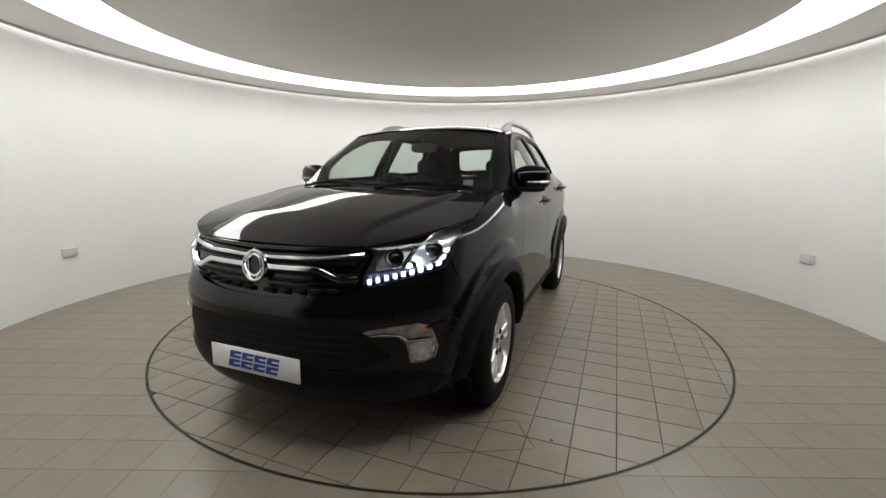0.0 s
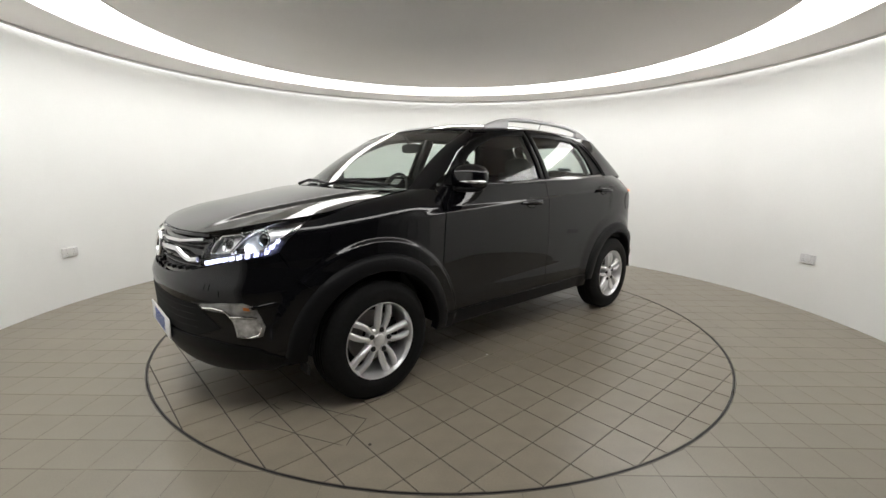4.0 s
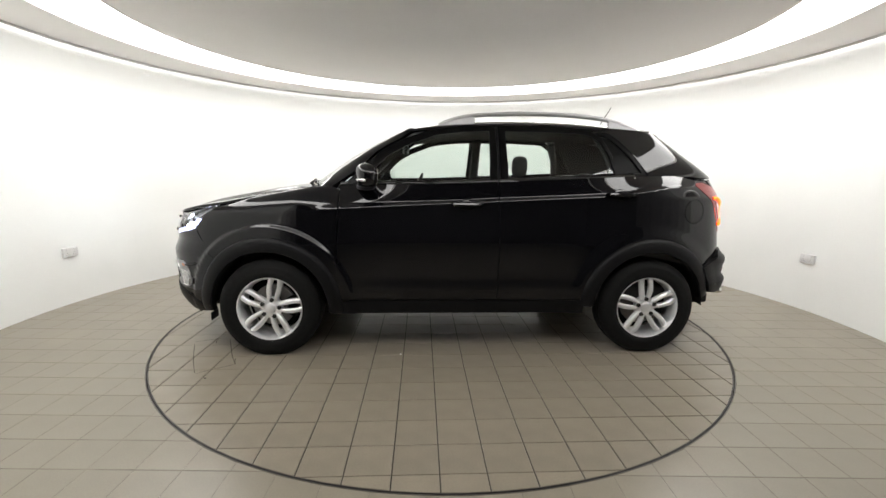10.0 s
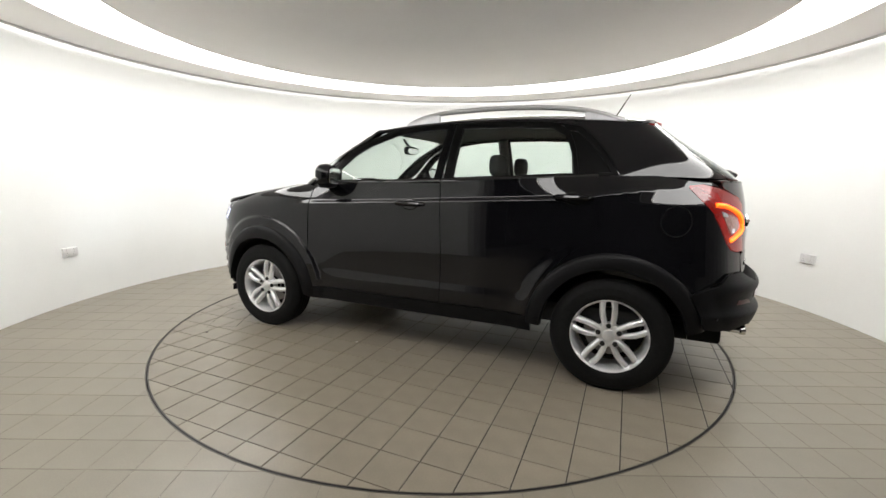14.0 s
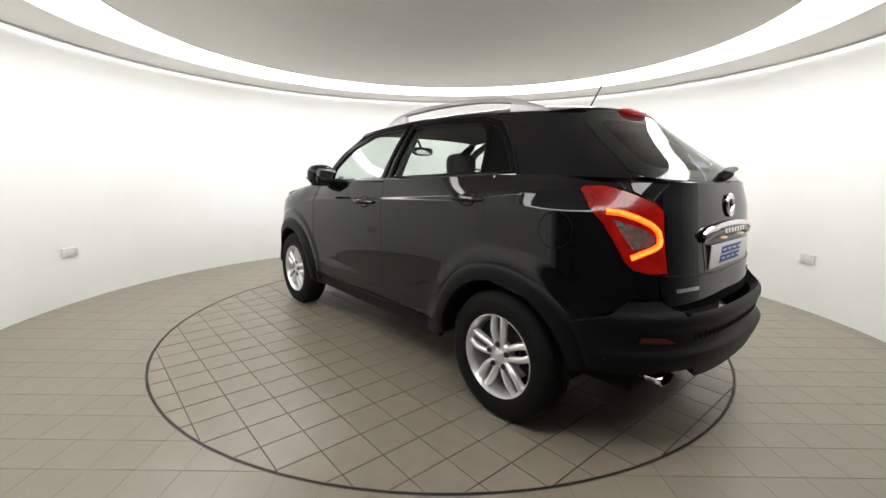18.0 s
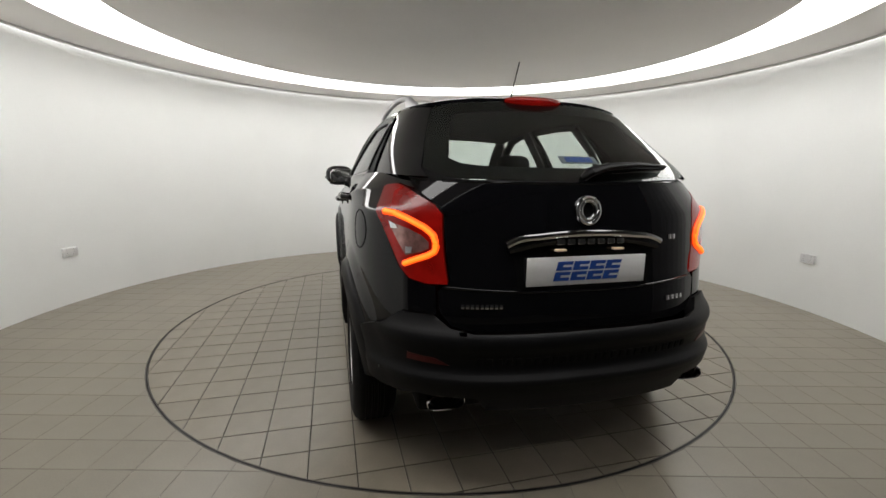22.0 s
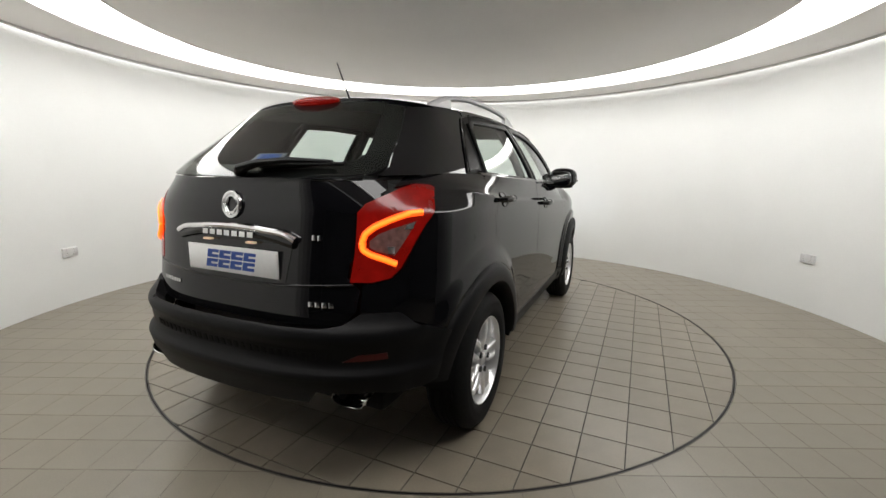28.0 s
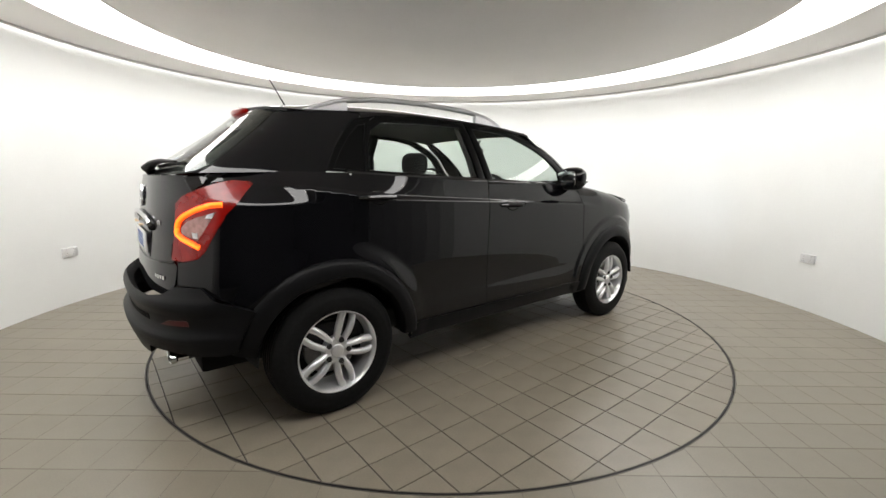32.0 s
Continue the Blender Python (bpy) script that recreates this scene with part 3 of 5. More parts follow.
# front bumper, grille, bonnet
N = on_nose
LAMP_LOW = [(N(x=1.828, z=0.878), 0.878), (N(x=1.870, z=0.855), 0.855), (N(y=0.705, z=0.848), 0.848), (N(y=0.66, z=0.838), 0.838), (N(y=0.59, z=0.820), 0.820), (N(y=0.47, z=0.788), 0.788)]
bumper_half = [(0.0, 0.262), (N(y=0.3, z=0.262), 0.262), (N(y=0.55, z=0.264), 0.264), (N(x=1.85, z=0.275), 0.275), (N(x=1.74, z=0.295), 0.295)] + \
              [(N(x=x, z=z), z) for x, z in [(1.745, 0.32)] + arch(AXLE, ARCH, 10, 44, 8)] + \
              [(N(x=1.728, z=0.708), 0.708), (N(x=1.789, z=0.80), 0.80)] + LAMP_LOW + [(N(y=0.45, z=0.785), 0.785), (N(y=0.36, z=0.757), 0.757), (N(y=0.2, z=0.742), 0.742), (0.0, 0.737)]
skin("front_bumper", mirrored(bumper_half), nose, M_PAINT, car, du=0.04, dv=0.03)
lower = [(0.0, 0.255), (N(y=0.3, z=0.255), 0.255), (N(y=0.55, z=0.257), 0.257), (N(x=1.86, z=0.27), 0.27), (N(x=1.80, z=0.33), 0.33), (N(y=0.70, z=0.40), 0.40), (N(y=0.52, z=0.44), 0.44), (0.0, 0.44)]
skin("lower_valance", mirrored(lower), nose, M_TRIM, car, off=0.008, du=0.05, dv=0.03)
intake = [(0.0, 0.450), (N(y=0.47, z=0.450), 0.450), (N(y=0.585, z=0.50), 0.50), (N(y=0.50, z=0.588), 0.588), (N(y=0.47, z=0.612), 0.612), (0.0, 0.632)]
skin("lower_intake", mirrored(intake), nose, M_RUBBER, car, off=0.003, thick=0.004, du=0.05, dv=0.04)
for i in range(4):
    z = 0.490 + 0.034 * i
    bm = bmesh.new()
    pts = nose(np.linspace(-N(y=0.46, z=z), N(y=0.46, z=z), 41), z)
    add_tube(bm, [p + np.array([-0.002, 0, 0]) for p in pts], 0.006, 6, flat=0.6)
    part("intake_bar", bm, M_TRIM, car)
for k in range(26):
    y = -0.4375 + 0.035 * k
    bm = bmesh.new()
    pts = nose(np.full(5, math.copysign(N(y=abs(y), z=0.54), y)), np.linspace(0.485, 0.592, 5))
    add_tube(bm, [p + np.array([-0.003, 0, 0]) for p in pts], 0.0042, 5)
    part("intake_bar", bm, M_RUBBER, car)

grille = [(0.0, 0.741), (N(y=0.2, z=0.746), 0.746), (N(y=0.36, z=0.761), 0.761), (N(y=0.445, z=0.79), 0.79), (N(y=0.470, z=0.86), 0.86), (N(y=0.492, z=0.955), 0.955), (N(y=0.3, z=0.945), 0.945), (0.0, 0.943)]
skin("grille", mirrored(grille), nose, M_GLOSSBLK, car, off=-0.022, thick=0.03, du=0.05, dv=0.04)


def nose_bar(name, pts, r, material, label="", flat=0.6, off=0.0):
    """A bar along the nose through (y, z) points."""
    ys, zs = [a for a, _ in pts], [b for _, b in pts]
    y = np.linspace(ys[0], ys[-1], 61)
    z = np.interp(y, ys, zs)
    P = [nose(math.copysign(N(y=abs(a), z=b), a), b) + np.array([off, 0, 0]) for a, b in zip(y, z)]
    bm = bmesh.new()
    add_tube(bm, P, r, 8, flat=flat, up=(1, 0, 0.25))
    return part(name, bm, material, car, label)


nose_bar("grille_chrome_strip", [(-0.475, 0.930), (-0.3, 0.911), (-0.06, 0.906), (0.06, 0.906), (0.3, 0.911), (0.475, 0.930)], 0.0095, M_CHROME, "thin chrome strip", 0.8, 0.008)
for s in (-1, 1):
    w = [(0.06, 0.866), (0.28, 0.868), (0.31, 0.862), (0.385, 0.829), (0.41, 0.826), (0.462, 0.834)]
    nose_bar("grille_chrome_wing", [(s * a, b) for a, b in (w if s > 0 else w[::-1])], 0.0135, M_CHROME, "kinked chrome wing bar", 0.6, 0.003)
    for z in (0.888, 0.84, 0.805, 0.778):
        nose_bar("grille_slat", [(s * a, z) for a in ((0.05, 0.44) if s > 0 else (0.44, 0.05))], 0.008, M_TRIM, flat=0.6, off=-0.016)
    for k in range(5):
        y = s * (0.06 + 0.075 * k)
        bm = bmesh.new()
        q = nose(math.copysign(N(y=abs(y), z=0.762 + 0.12 * y * y), y), 0.762 + 0.12 * y * y)
        add_box(bm, q + np.array([-0.008, 0, 0]), (0.02, 0.045, 0.016), 0.003)
        part("grille_tooth", bm, M_TRIM, car)
nose_bar("grille_top_trim", [(-0.48, 0.948), (0.0, 0.938), (0.48, 0.948)], 0.010, M_GLOSSBLK, flat=0.6, off=-0.004)

bon = [(x, y) for x, y in [(1.155, 0.0), (1.10, 0.35), (1.03, 0.60), (1.01, 0.70)]]
bon += [(x, float(seam_y(x)) - 0.006) for x in (1.06, 1.12, 1.2, 1.3, 1.4, 1.5, 1.58, 1.64, 1.7, 1.76, 1.82, 1.88, 1.94, 1.99, 2.035)]
bon += [(2.068, 0.47), (2.098, 0.36), (2.122, 0.22), (2.131, 0.1), (2.133, 0.0)]
bon = [(x, y) for x, y in bon] + [(x, -y) for x, y in bon[::-1] if y > 1e-6]
skin("bonnet", bon, bonnet, M_PAINT, car, du=0.035, dv=0.02)
# cowl between bonnet and windscreen
bm = bmesh.new()
rows = []
for k in range(25):
    u = -1 + k / 12
    a = screen(u * 0.995, 0.0)
    rows.append([bm.verts.new(a + np.array([0.0, 0, 0.004])), bm.verts.new(a + np.array([0.05, 0, -0.012])), bm.verts.new(a + np.array([0.12, 0, -0.03]))])
for a, b in zip(rows, rows[1:]):
    for j in range(2):
        bm.faces.new((a[j], a[j + 1], b[j + 1], b[j]))
part("cowl", bm, M_TRIM, car)

# roof, pillars, glass
rf = [(0.425, 0.0), (0.415, 0.3), (0.385, 0.52), (0.36, float(green_width(0.36, roof_side(0.36))))]
rf += [(x, float(green_width(x, roof_side(x)))) for x in (0.2, 0.0, -0.25, -0.5, -0.75, -1.0, -1.2, -1.33)]
rf += [(-1.412, 0.516), (-1.455, 0.42), (-1.485, 0.3), (-1.505, 0.15), (-1.51, 0.0)]
skin("roof", rf + [(x, -y) for x, y in rf[::-1] if y > 1e-6], roof, M_PAINT, car, du=0.05, dv=0.04, thick=0.02)
skin("windscreen", [(-0.985, 0.012), (-0.5, 0.012), (0, 0.012), (0.5, 0.012), (0.985, 0.012), (0.985, 0.5), (0.975, 0.97), (0.5, 0.985), (0, 0.985), (-0.5, 0.985), (-0.975, 0.97), (-0.985, 0.5)],
     screen, M_GLASS, car, "clear windscreen", du=0.1, dv=0.06, thick=0.0)


def band(name, a, b, material, parent, label="", bulge=0.012, out=(0, 0, 1), cols=5, thick=0.02):
    """A rounded strip between two edge curves."""
    bm = bmesh.new()
    o = Vector(out)
    rows = []
    for p, q in zip(a, b):
        p, q = Vector(p), Vector(q)
        row = [bm.verts.new(p - o * thick)]
        for j in range(cols):
            t = j / (cols - 1)
            row.append(bm.verts.new(p.lerp(q, t) + o * bulge * math.sin(math.pi * t)))
        row.append(bm.verts.new(q - o * thick))
        rows.append(row)
    for r0, r1 in zip(rows, rows[1:]):
        for j in range(len(r0) - 1):
            bm.faces.new((r0[j], r0[j + 1], r1[j + 1], r1[j]))
    return part(name, bm, material, parent, label, angle=50)


# side glass outlines in (x, z): front door, rear door, small fixed quarter light
WIN_F = [(0.60, 1.208), (0.62, 1.285), (0.51, 1.385), (0.395, 1.450), (0.19, 1.527), (0.0, 1.553), (-0.185, 1.562), (-0.180, 1.38), (-0.172, 1.225)]
WIN_R = [(-0.300, 1.228), (-0.300, 1.40), (-0.300, 1.562), (-0.60, 1.563), (-0.90, 1.549), (-0.985, 1.50), (-1.035, 1.40), (-1.062, 1.274), (-0.68, 1.248)]
WIN_Q = [(-1.085, 1.276), (-1.055, 1.41), (-1.01, 1.508), (-0.985, 1.541), (-1.05, 1.528), (-1.12, 1.47), (-1.20, 1.375), (-1.262, 1.282)]


def gq(pts):
    return [(at_x(x, z, green_tail), z) for x, z in pts]


FRAME_F = [(0.70, 1.186), (0.80, 1.19), (0.575, 1.405), (0.43, 1.488), (0.21, 1.567), (0.0, 1.592), (-0.228, 1.602), (-0.231, 1.38), (-0.225, 1.20)]
FRAME_R = [(-0.243, 1.206), (-0.246, 1.40), (-0.248, 1.602), (-0.60, 1.606), (-0.92, 1.588), (-1.005, 1.535), (-1.055, 1.42), (-1.085, 1.262), (-0.68, 1.238)]
FRAME_Q = [(-1.082, 1.258), (-1.045, 1.41), (-0.995, 1.52), (-0.955, 1.580), (-1.07, 1.556), (-1.15, 1.488), (-1.235, 1.39), (-1.31, 1.268)]


def side_frame(name, inner, outer, material, parent, side, label="", deep=0.02, lift=0.004):
    """A closed frame round a side window."""
    bm = bmesh.new()
    rows = []
    n = len(inner)
    ins, outs = [], []
    for i in range(n):
        for k in range(4):
            t = k / 4
            j = (i + 1) % n
            for src, dst in ((inner, ins), (outer, outs)):
                x, z = src[i][0] * (1 - t) + src[j][0] * t, src[i][1] * (1 - t) + src[j][1] * t
                p = green(at_x(x, z, green_tail), z)
                dst.append(Vector((float(p[0]), float(p[1]), float(p[2]))))
    for a, b in zip(ins, outs):
        row = [a + Vector((0, -deep, 0)), a + Vector((0, 0.0, 0)), a.lerp(b, 0.15) + Vector((0, lift, 0)), a.lerp(b, 0.85) + Vector((0, lift, 0)), b + Vector((0, 0.0, 0)), b + Vector((0, -deep, 0))]
        rows.append([bm.verts.new((v.x, v.y * side, v.z)) for v in row])
    for r0, r1 in zip(rows, rows[1:] + rows[:1]):
        for j in range(len(r0) - 1):
            bm.faces.new((r0[j], r0[j + 1], r1[j + 1], r1[j]))
    return part(name, bm, material, parent, label)


gy = lambda y, z: at_y(y, z, False, green_tail, green_width)
for k, s in enumerate((1, -1)):
    fd, rd = doors[0][k], doors[1][k]
    for nm, win, fr, par in (("front_window", WIN_F, FRAME_F, fd), ("rear_window", WIN_R, FRAME_R, rd), ("quarter_light", WIN_Q, FRAME_Q, rd)):
        net = flat_cut(gq(win), 0.06, 0.06)
        lay(nm, net, green, M_GLASS if nm != "quarter_light" else M_FRAME, par, "tinted side window" if nm != "quarter_light" else "black quarter pane", thick=0.0, off=-0.008, side=s)
        side_frame("window_frame", win, fr, M_FRAME, par, s)
    # belt moulding
    for nm, x0, x1, par in (("belt_strip", 0.84, -0.222, fd), ("belt_strip", -0.232, -1.20, rd)):
        a, b = [], []
        for i in range(13):
            x = x0 + (x1 - x0) * i / 12
            p = shell(at_x(x, float(seam_z(x)) - 0.004), float(seam_z(x)) - 0.004)
            a.append((x, s * float(p[1]), float(p[2])))
            z = float(seam_z(x)) + 0.022
            g = green(at_x(x, z, green_tail), z)
            b.append((x, s * float(g[1]), z))
        band(nm, a, b, M_GLOSSBLK, par, bulge=0.004, out=(0, s, 0), thick=0.02)
    # windscreen pillar
    a, b = [], []
    for i in range(17):
        v = i / 16
        p = screen(0.985, v)
        a.append((p[0], s * p[1], p[2]))
        i0 = v * (len(FRAME_F[1:5]) - 1)
        j = min(int(i0), 2)
        t = i0 - j
        x = FRAME_F[1 + j][0] * (1 - t) + FRAME_F[2 + j][0] * t
        z = FRAME_F[1 + j][1] * (1 - t) + FRAME_F[2 + j][1] * t
        x, z = (x * (1 - v) + 0.33 * v, z * (1 - v) + 1.568 * v) if v > 0.7 else (x, z)
        x, z = x + 0.02, z + 0.008
        if v < 0.08:
            x, z = 0.90, 1.168
        g = green(at_x(x, z, green_tail), z)
        b.append((float(g[0]), s * float(g[1]), float(g[2])))
    band("windscreen_pillar", a, b, M_PAINT, car, bulge=0.012, out=(0.35, s * 0.8, 0.45), thick=0.03)
    # roof edge over the doors
    a, b = [], []
    for i in range(25):
        x = 0.40 - 1.42 * i / 24
        z = float(np.interp(-x, [-0.4, -0.21, 0, 0.23, 0.6, 0.92, 1.02], [1.548, 1.568, 1.593, 1.603, 1.607, 1.589, 1.568]))
        g = green(at_x(x, z, green_tail), z)
        a.append((float(g[0]), s * float(g[1]), float(g[2])))
        r = roof(x, float(green_width(x, roof_side(x))) - 0.004)
        b.append((x, s * float(r[1]), float(r[2])))
    band("roof_edge", a, b, M_PAINT, car, bulge=0.004, out=(0, s * 0.7, 0.7), thick=0.01)
    # rear pillar panel
    pil = [(at_x(x, z, green_tail), z) for x, z in [(-1.31, 1.264), (-1.235, 1.392), (-1.15, 1.490), (-1.07, 1.558), (-1.0, 1.590), (-1.10, 1.597), (-1.20, 1.590), (-1.30, 1.582), (-1.40, 1.572)]]
    pil += [(gy(y, z), z) for y, z in ((0.50, 1.566), (0.53, 1.50), (0.565, 1.42), (0.595, 1.34), (0.615, 1.285), (0.60, 1.252))] + [(at_x(x, z, green_tail), z) for x, z in ((-1.70, 1.257), (-1.5, 1.262))]
    lay("rear_pillar", flat_cut(pil, 0.04, 0.04), green, M_PAINT, car, side=s)

    # thin lit edges of the door frames
    for nm, run, par in (("door_frame_edge", FRAME_Q[::-1][:5], rd), ("door_frame_edge", FRAME_R[2:5], rd), ("door_frame_edge", FRAME_F[1:7], fd)):
        bm = bmesh.new()
        pts = []
        for i in range(25):
            f = i / 24 * (len(run) - 1)
            x, z = (float(np.interp(f, range(len(run)), [p[c] for p in run])) for c in (0, 1))
            pts.append(panel_pt(green, at_x(x, z, green_tail), z, 0.003, s)[0])
        add_tube(bm, pts, 0.0055, 6)
        part(nm, bm, M_PAINT, par, "glossy black frame edge")

# tailgate, rear glass, spoiler
G = lambda y, z: on_tail(y=y, z=z, tail=green_tail, width=green_width)
rg = [(0.0, 1.240), (G(0.3, 1.242), 1.242), (G(0.50, 1.248), 1.248), (G(0.575, 1.262), 1.262), (G(0.610, 1.290), 1.290), (G(0.591, 1.34), 1.34), (G(0.561, 1.42), 1.42), (G(0.526, 1.50), 1.50), (G(0.49, 1.567), 1.567), (G(0.40, 1.588), 1.588), (G(0.2, 1.602), 1.602), (0.0, 1.605)]
skin("rear_glass", mirrored(rg), glass_skin, M_GLASS, car, "tinted rear window", thick=0.0, off=0.002, du=0.05, dv=0.04)
# black printed border round the rear glass
bm = bmesh.new()
loop = mirrored(rg)
rows = []
for i, (u, z) in enumerate(loop):
    for k in range(4):
        u2, z2 = loop[(i + 1) % len(loop)]
        a, b = u + (u2 - u) * k / 4, z + (z2 - z) * k / 4
        ins = (a * 0.80, 1.292 + (b - 1.240) * (1.555 - 1.292) / (1.605 - 1.240))
        row = []
        for f in (0.0, 0.5, 1.0):
            q, h = a + (ins[0] - a) * f, b + (ins[1] - b) * f
            row.append(bm.verts.new(panel_pt(glass_skin, abs(q), h, -0.003, -1 if q < 0 else 1)[0]))
        rows.append(row)
for r0, r1 in zip(rows, rows[1:] + rows[:1]):
    for j in range(2):
        bm.faces.new((r0[j], r0[j + 1], r1[j + 1], r1[j]))
part("glass_border", bm, M_FRAME, car, "black printed border of the rear window")
T = lambda y, z: on_tail(y=y, z=z)
gate = [(0.0, 0.672), (T(0.46, 0.672), 0.672), (T(0.535, 0.690), 0.690), (T(0.575, 0.74), 0.74), (T(0.585, 0.82), 0.82), (T(0.540, 0.865), 0.865), (T(0.557, 1.05), 1.05), (T(0.556, 1.115), 1.115), (T(0.577, 1.15), 1.15), (T(0.612, 1.175), 1.175), (T(0.635, 1.20), 1.20), (T(0.62, 1.235), 1.235), (T(0.3, 1.234), 1.234), (0.0, 1.234)]
skin("tailgate", mirrored(gate), gate_skin, M_PAINT, car, du=0.0317, dv=0.0271)


B = lambda x, z: on_tail(x=x, z=z, tail=bumper_x)
BY = lambda y, z: on_tail(y=y, z=z, tail=bumper_x)
rb = [(0.0, 0.375), (BY(0.42, 0.38), 0.38), (BY(0.465, 0.435), 0.435), (BY(0.665, 0.435), 0.435), (BY(0.72, 0.42), 0.42), (B(-1.87, 0.422), 0.422), (B(-1.805, 0.437), 0.437)] + [(B(x, z), z) for x, z in arch(-AXLE, ARCH, 168, 144, 6)] + \
     [(B(-1.745, 0.635), 0.635), (B(-1.80, 0.655), 0.655), (B(-1.88, 0.690), 0.690), (BY(0.72, 0.735), 0.735), (BY(0.60, 0.735), 0.735), (BY(0.55, 0.695), 0.695), (BY(0.47, 0.682), 0.682), (0.0, 0.682)]
skin("rear_bumper", mirrored(rb), bumper_skin, M_TRIM, car, "satin black rear bumper", du=0.037, dv=0.0125, thick=0.05)


# ---- lamps ----
HL = [(N(y=0.470, z=0.795), 0.795), (N(y=0.487, z=0.87), 0.87), (N(y=0.497, z=0.962), 0.962)] + \
     [(N(x=x, z=float(seam_z(x)) - 0.004), float(seam_z(x)) - 0.004) for x in (2.02, 1.95, 1.86, 1.76, 1.68, 1.625)] + \
     [(N(x=1.706, z=1.002), 1.002), (N(x=1.782, z=0.934), 0.934)] + LAMP_LOW[:-1]


def patch(name, pts, surf, material, parent, side, label="", off=0.0, thick=0.01, step=0.03):
    return lay(name, flat_cut(pts, step, step), surf, material, parent, label, thick=thick, off=off, side=side)


def disc_at(bm, c, n, prof, segs=24):
    """A turned shape standing on c along n; prof holds (radius, along)."""
    q = n.to_track_quat("Y", "Z").to_matrix()
    before = len(bm.verts)
    add_lathe(bm, prof, segs)
    bm.verts.ensure_lookup_table()
    for v in bm.verts[before:]:
        v.co = q @ v.co + c


for side in (1, -1):
    lamp = patch("headlamp", HL, nose, M_LAMPBACK, car, side, "clear headlamp with projector lens and LED strip", off=-0.055, thick=0.0)
    patch("lens", HL, nose, M_LENS, lamp, side, "clear plastic lens", off=0.001, thick=0.0)
    # bright inner bowls with raised rims
    inner = [(N(y=y, z=z), z) for y, z in ((0.524, 0.868), (0.532, 0.925), (0.545, 0.952), (0.622, 0.966), (0.638, 0.955), (0.612, 0.880))]
    outer = [(N(y=y, z=z), z) for y, z in ((0.620, 0.872), (0.652, 0.958))] + [(N(x=x, z=z), z) for x, z in ((1.822, 1.013), (1.737, 1.034), (1.664, 1.043), (1.716, 1.006), (1.806, 0.949))] + [(N(y=y, z=z), z) for y, z in ((0.722, 0.892), (0.678, 0.869))]
    for bowl, deep in ((inner, -0.040), (outer, -0.034)):
        patch("reflector", bowl, nose, M_BRIGHTWORK, lamp, side, "chromed reflector bowl", off=deep, thick=0.015, step=0.02)
        rim_pts, low_pts = [], []
        for (s0, z0), (s1, z1) in zip(bowl, bowl[1:] + bowl[:1]):
            for i in range(5):
                rim_pts.append(panel_pt(nose, s0 + (s1 - s0) * i / 5, z0 + (z1 - z0) * i / 5, -0.010, side)[0])
                low_pts.append(panel_pt(nose, s0 + (s1 - s0) * i / 5, z0 + (z1 - z0) * i / 5, deep - 0.004, side)[0])
        bm = bmesh.new()
        a, b = [bm.verts.new(p) for p in rim_pts], [bm.verts.new(p) for p in low_pts]
        for i in range(len(a)):
            bm.faces.new((a[i - 1], a[i], b[i], b[i - 1]))
        part("reflector_wall", bm, M_LAMPBACK, lamp)
        bm = bmesh.new()
        add_tube(bm, rim_pts + rim_pts[:1], 0.0030, 6)
        part("reflector_rim", bm, M_CHROME, lamp, "thin chrome rim")
    for (s, z, r) in ((N(y=0.706, z=0.943), 0.943, 0.033), (N(y=0.585, z=0.925), 0.925, 0.026)):
        c, n = panel_pt(nose, s, z, -0.040, side)
        n = (n + Vector((0.9, 0, 0))).normalized()
        bm = bmesh.new()
        disc_at(bm, c, n, [(r * 1.55, 0.016), (r * 1.58, 0.020), (r * 1.50, 0.018), (r * 1.30, 0.004), (r * 1.12, -0.004), (r * 1.10, 0.012), (r * 1.02, 0.012), (r, 0.0)], 32)
        part("lamp_ring", bm, M_CHROME, lamp, "chrome ring round the projector")
        bm = bmesh.new()
        disc_at(bm, c, n, [(r, 0.0), (r * 0.94, 0.010), (r * 0.75, 0.018), (r * 0.4, 0.024), (0.0005, 0.026)], 32)
        part("projector", bm, M_GLOSSBLK, lamp, "dark glass projector lens")
    # daytime LEDs: a row of little blocks along the lower edge
    for y, x, z in ((0.502, None, 0.8155), (0.533, None, 0.8235), (0.563, None, 0.8315), (0.593, None, 0.8385), (0.621, None, 0.8455), (0.649, None, 0.8515), (0.677, None, 0.8585), (0.704, None, 0.8675), (0.731, None, 0.8795), (None, 1.852, 0.9045), (None, 1.827, 0.932)):
        s = N(y=y, z=z) if y else N(x=x, z=z)
        patch("running_light", [(s - 0.0105, z - 0.0110), (s + 0.0115, z - 0.0080), (s + 0.0095, z + 0.0110), (s - 0.0115, z + 0.0085)], nose, M_DRL, lamp, side, "cold white LED block", off=-0.006, thick=0.02, step=0.05)
    # dipped beam: a small bulb in a short hood that is added to narrow its light
    c, _n = panel_pt(nose, N(y=0.655, z=0.886), 0.886, -0.030, side)
    bm = bmesh.new()
    disc_at(bm, c, Vector((1, 0, 0)), [(0.0130, 0.0), (0.0135, 0.037), (0.0150, 0.037), (0.0150, -0.004)], 20)
    part("beam_hood", bm, M_TRIM, lamp, "small dark hood")
    bm = bmesh.new()
    disc_at(bm, c, Vector((1, 0, 0)), [(0.0060, 0.001), (0.0005, 0.002)], 16)
    part("beam_bulb", bm, M_BEAM, lamp, "glowing headlamp bulb")
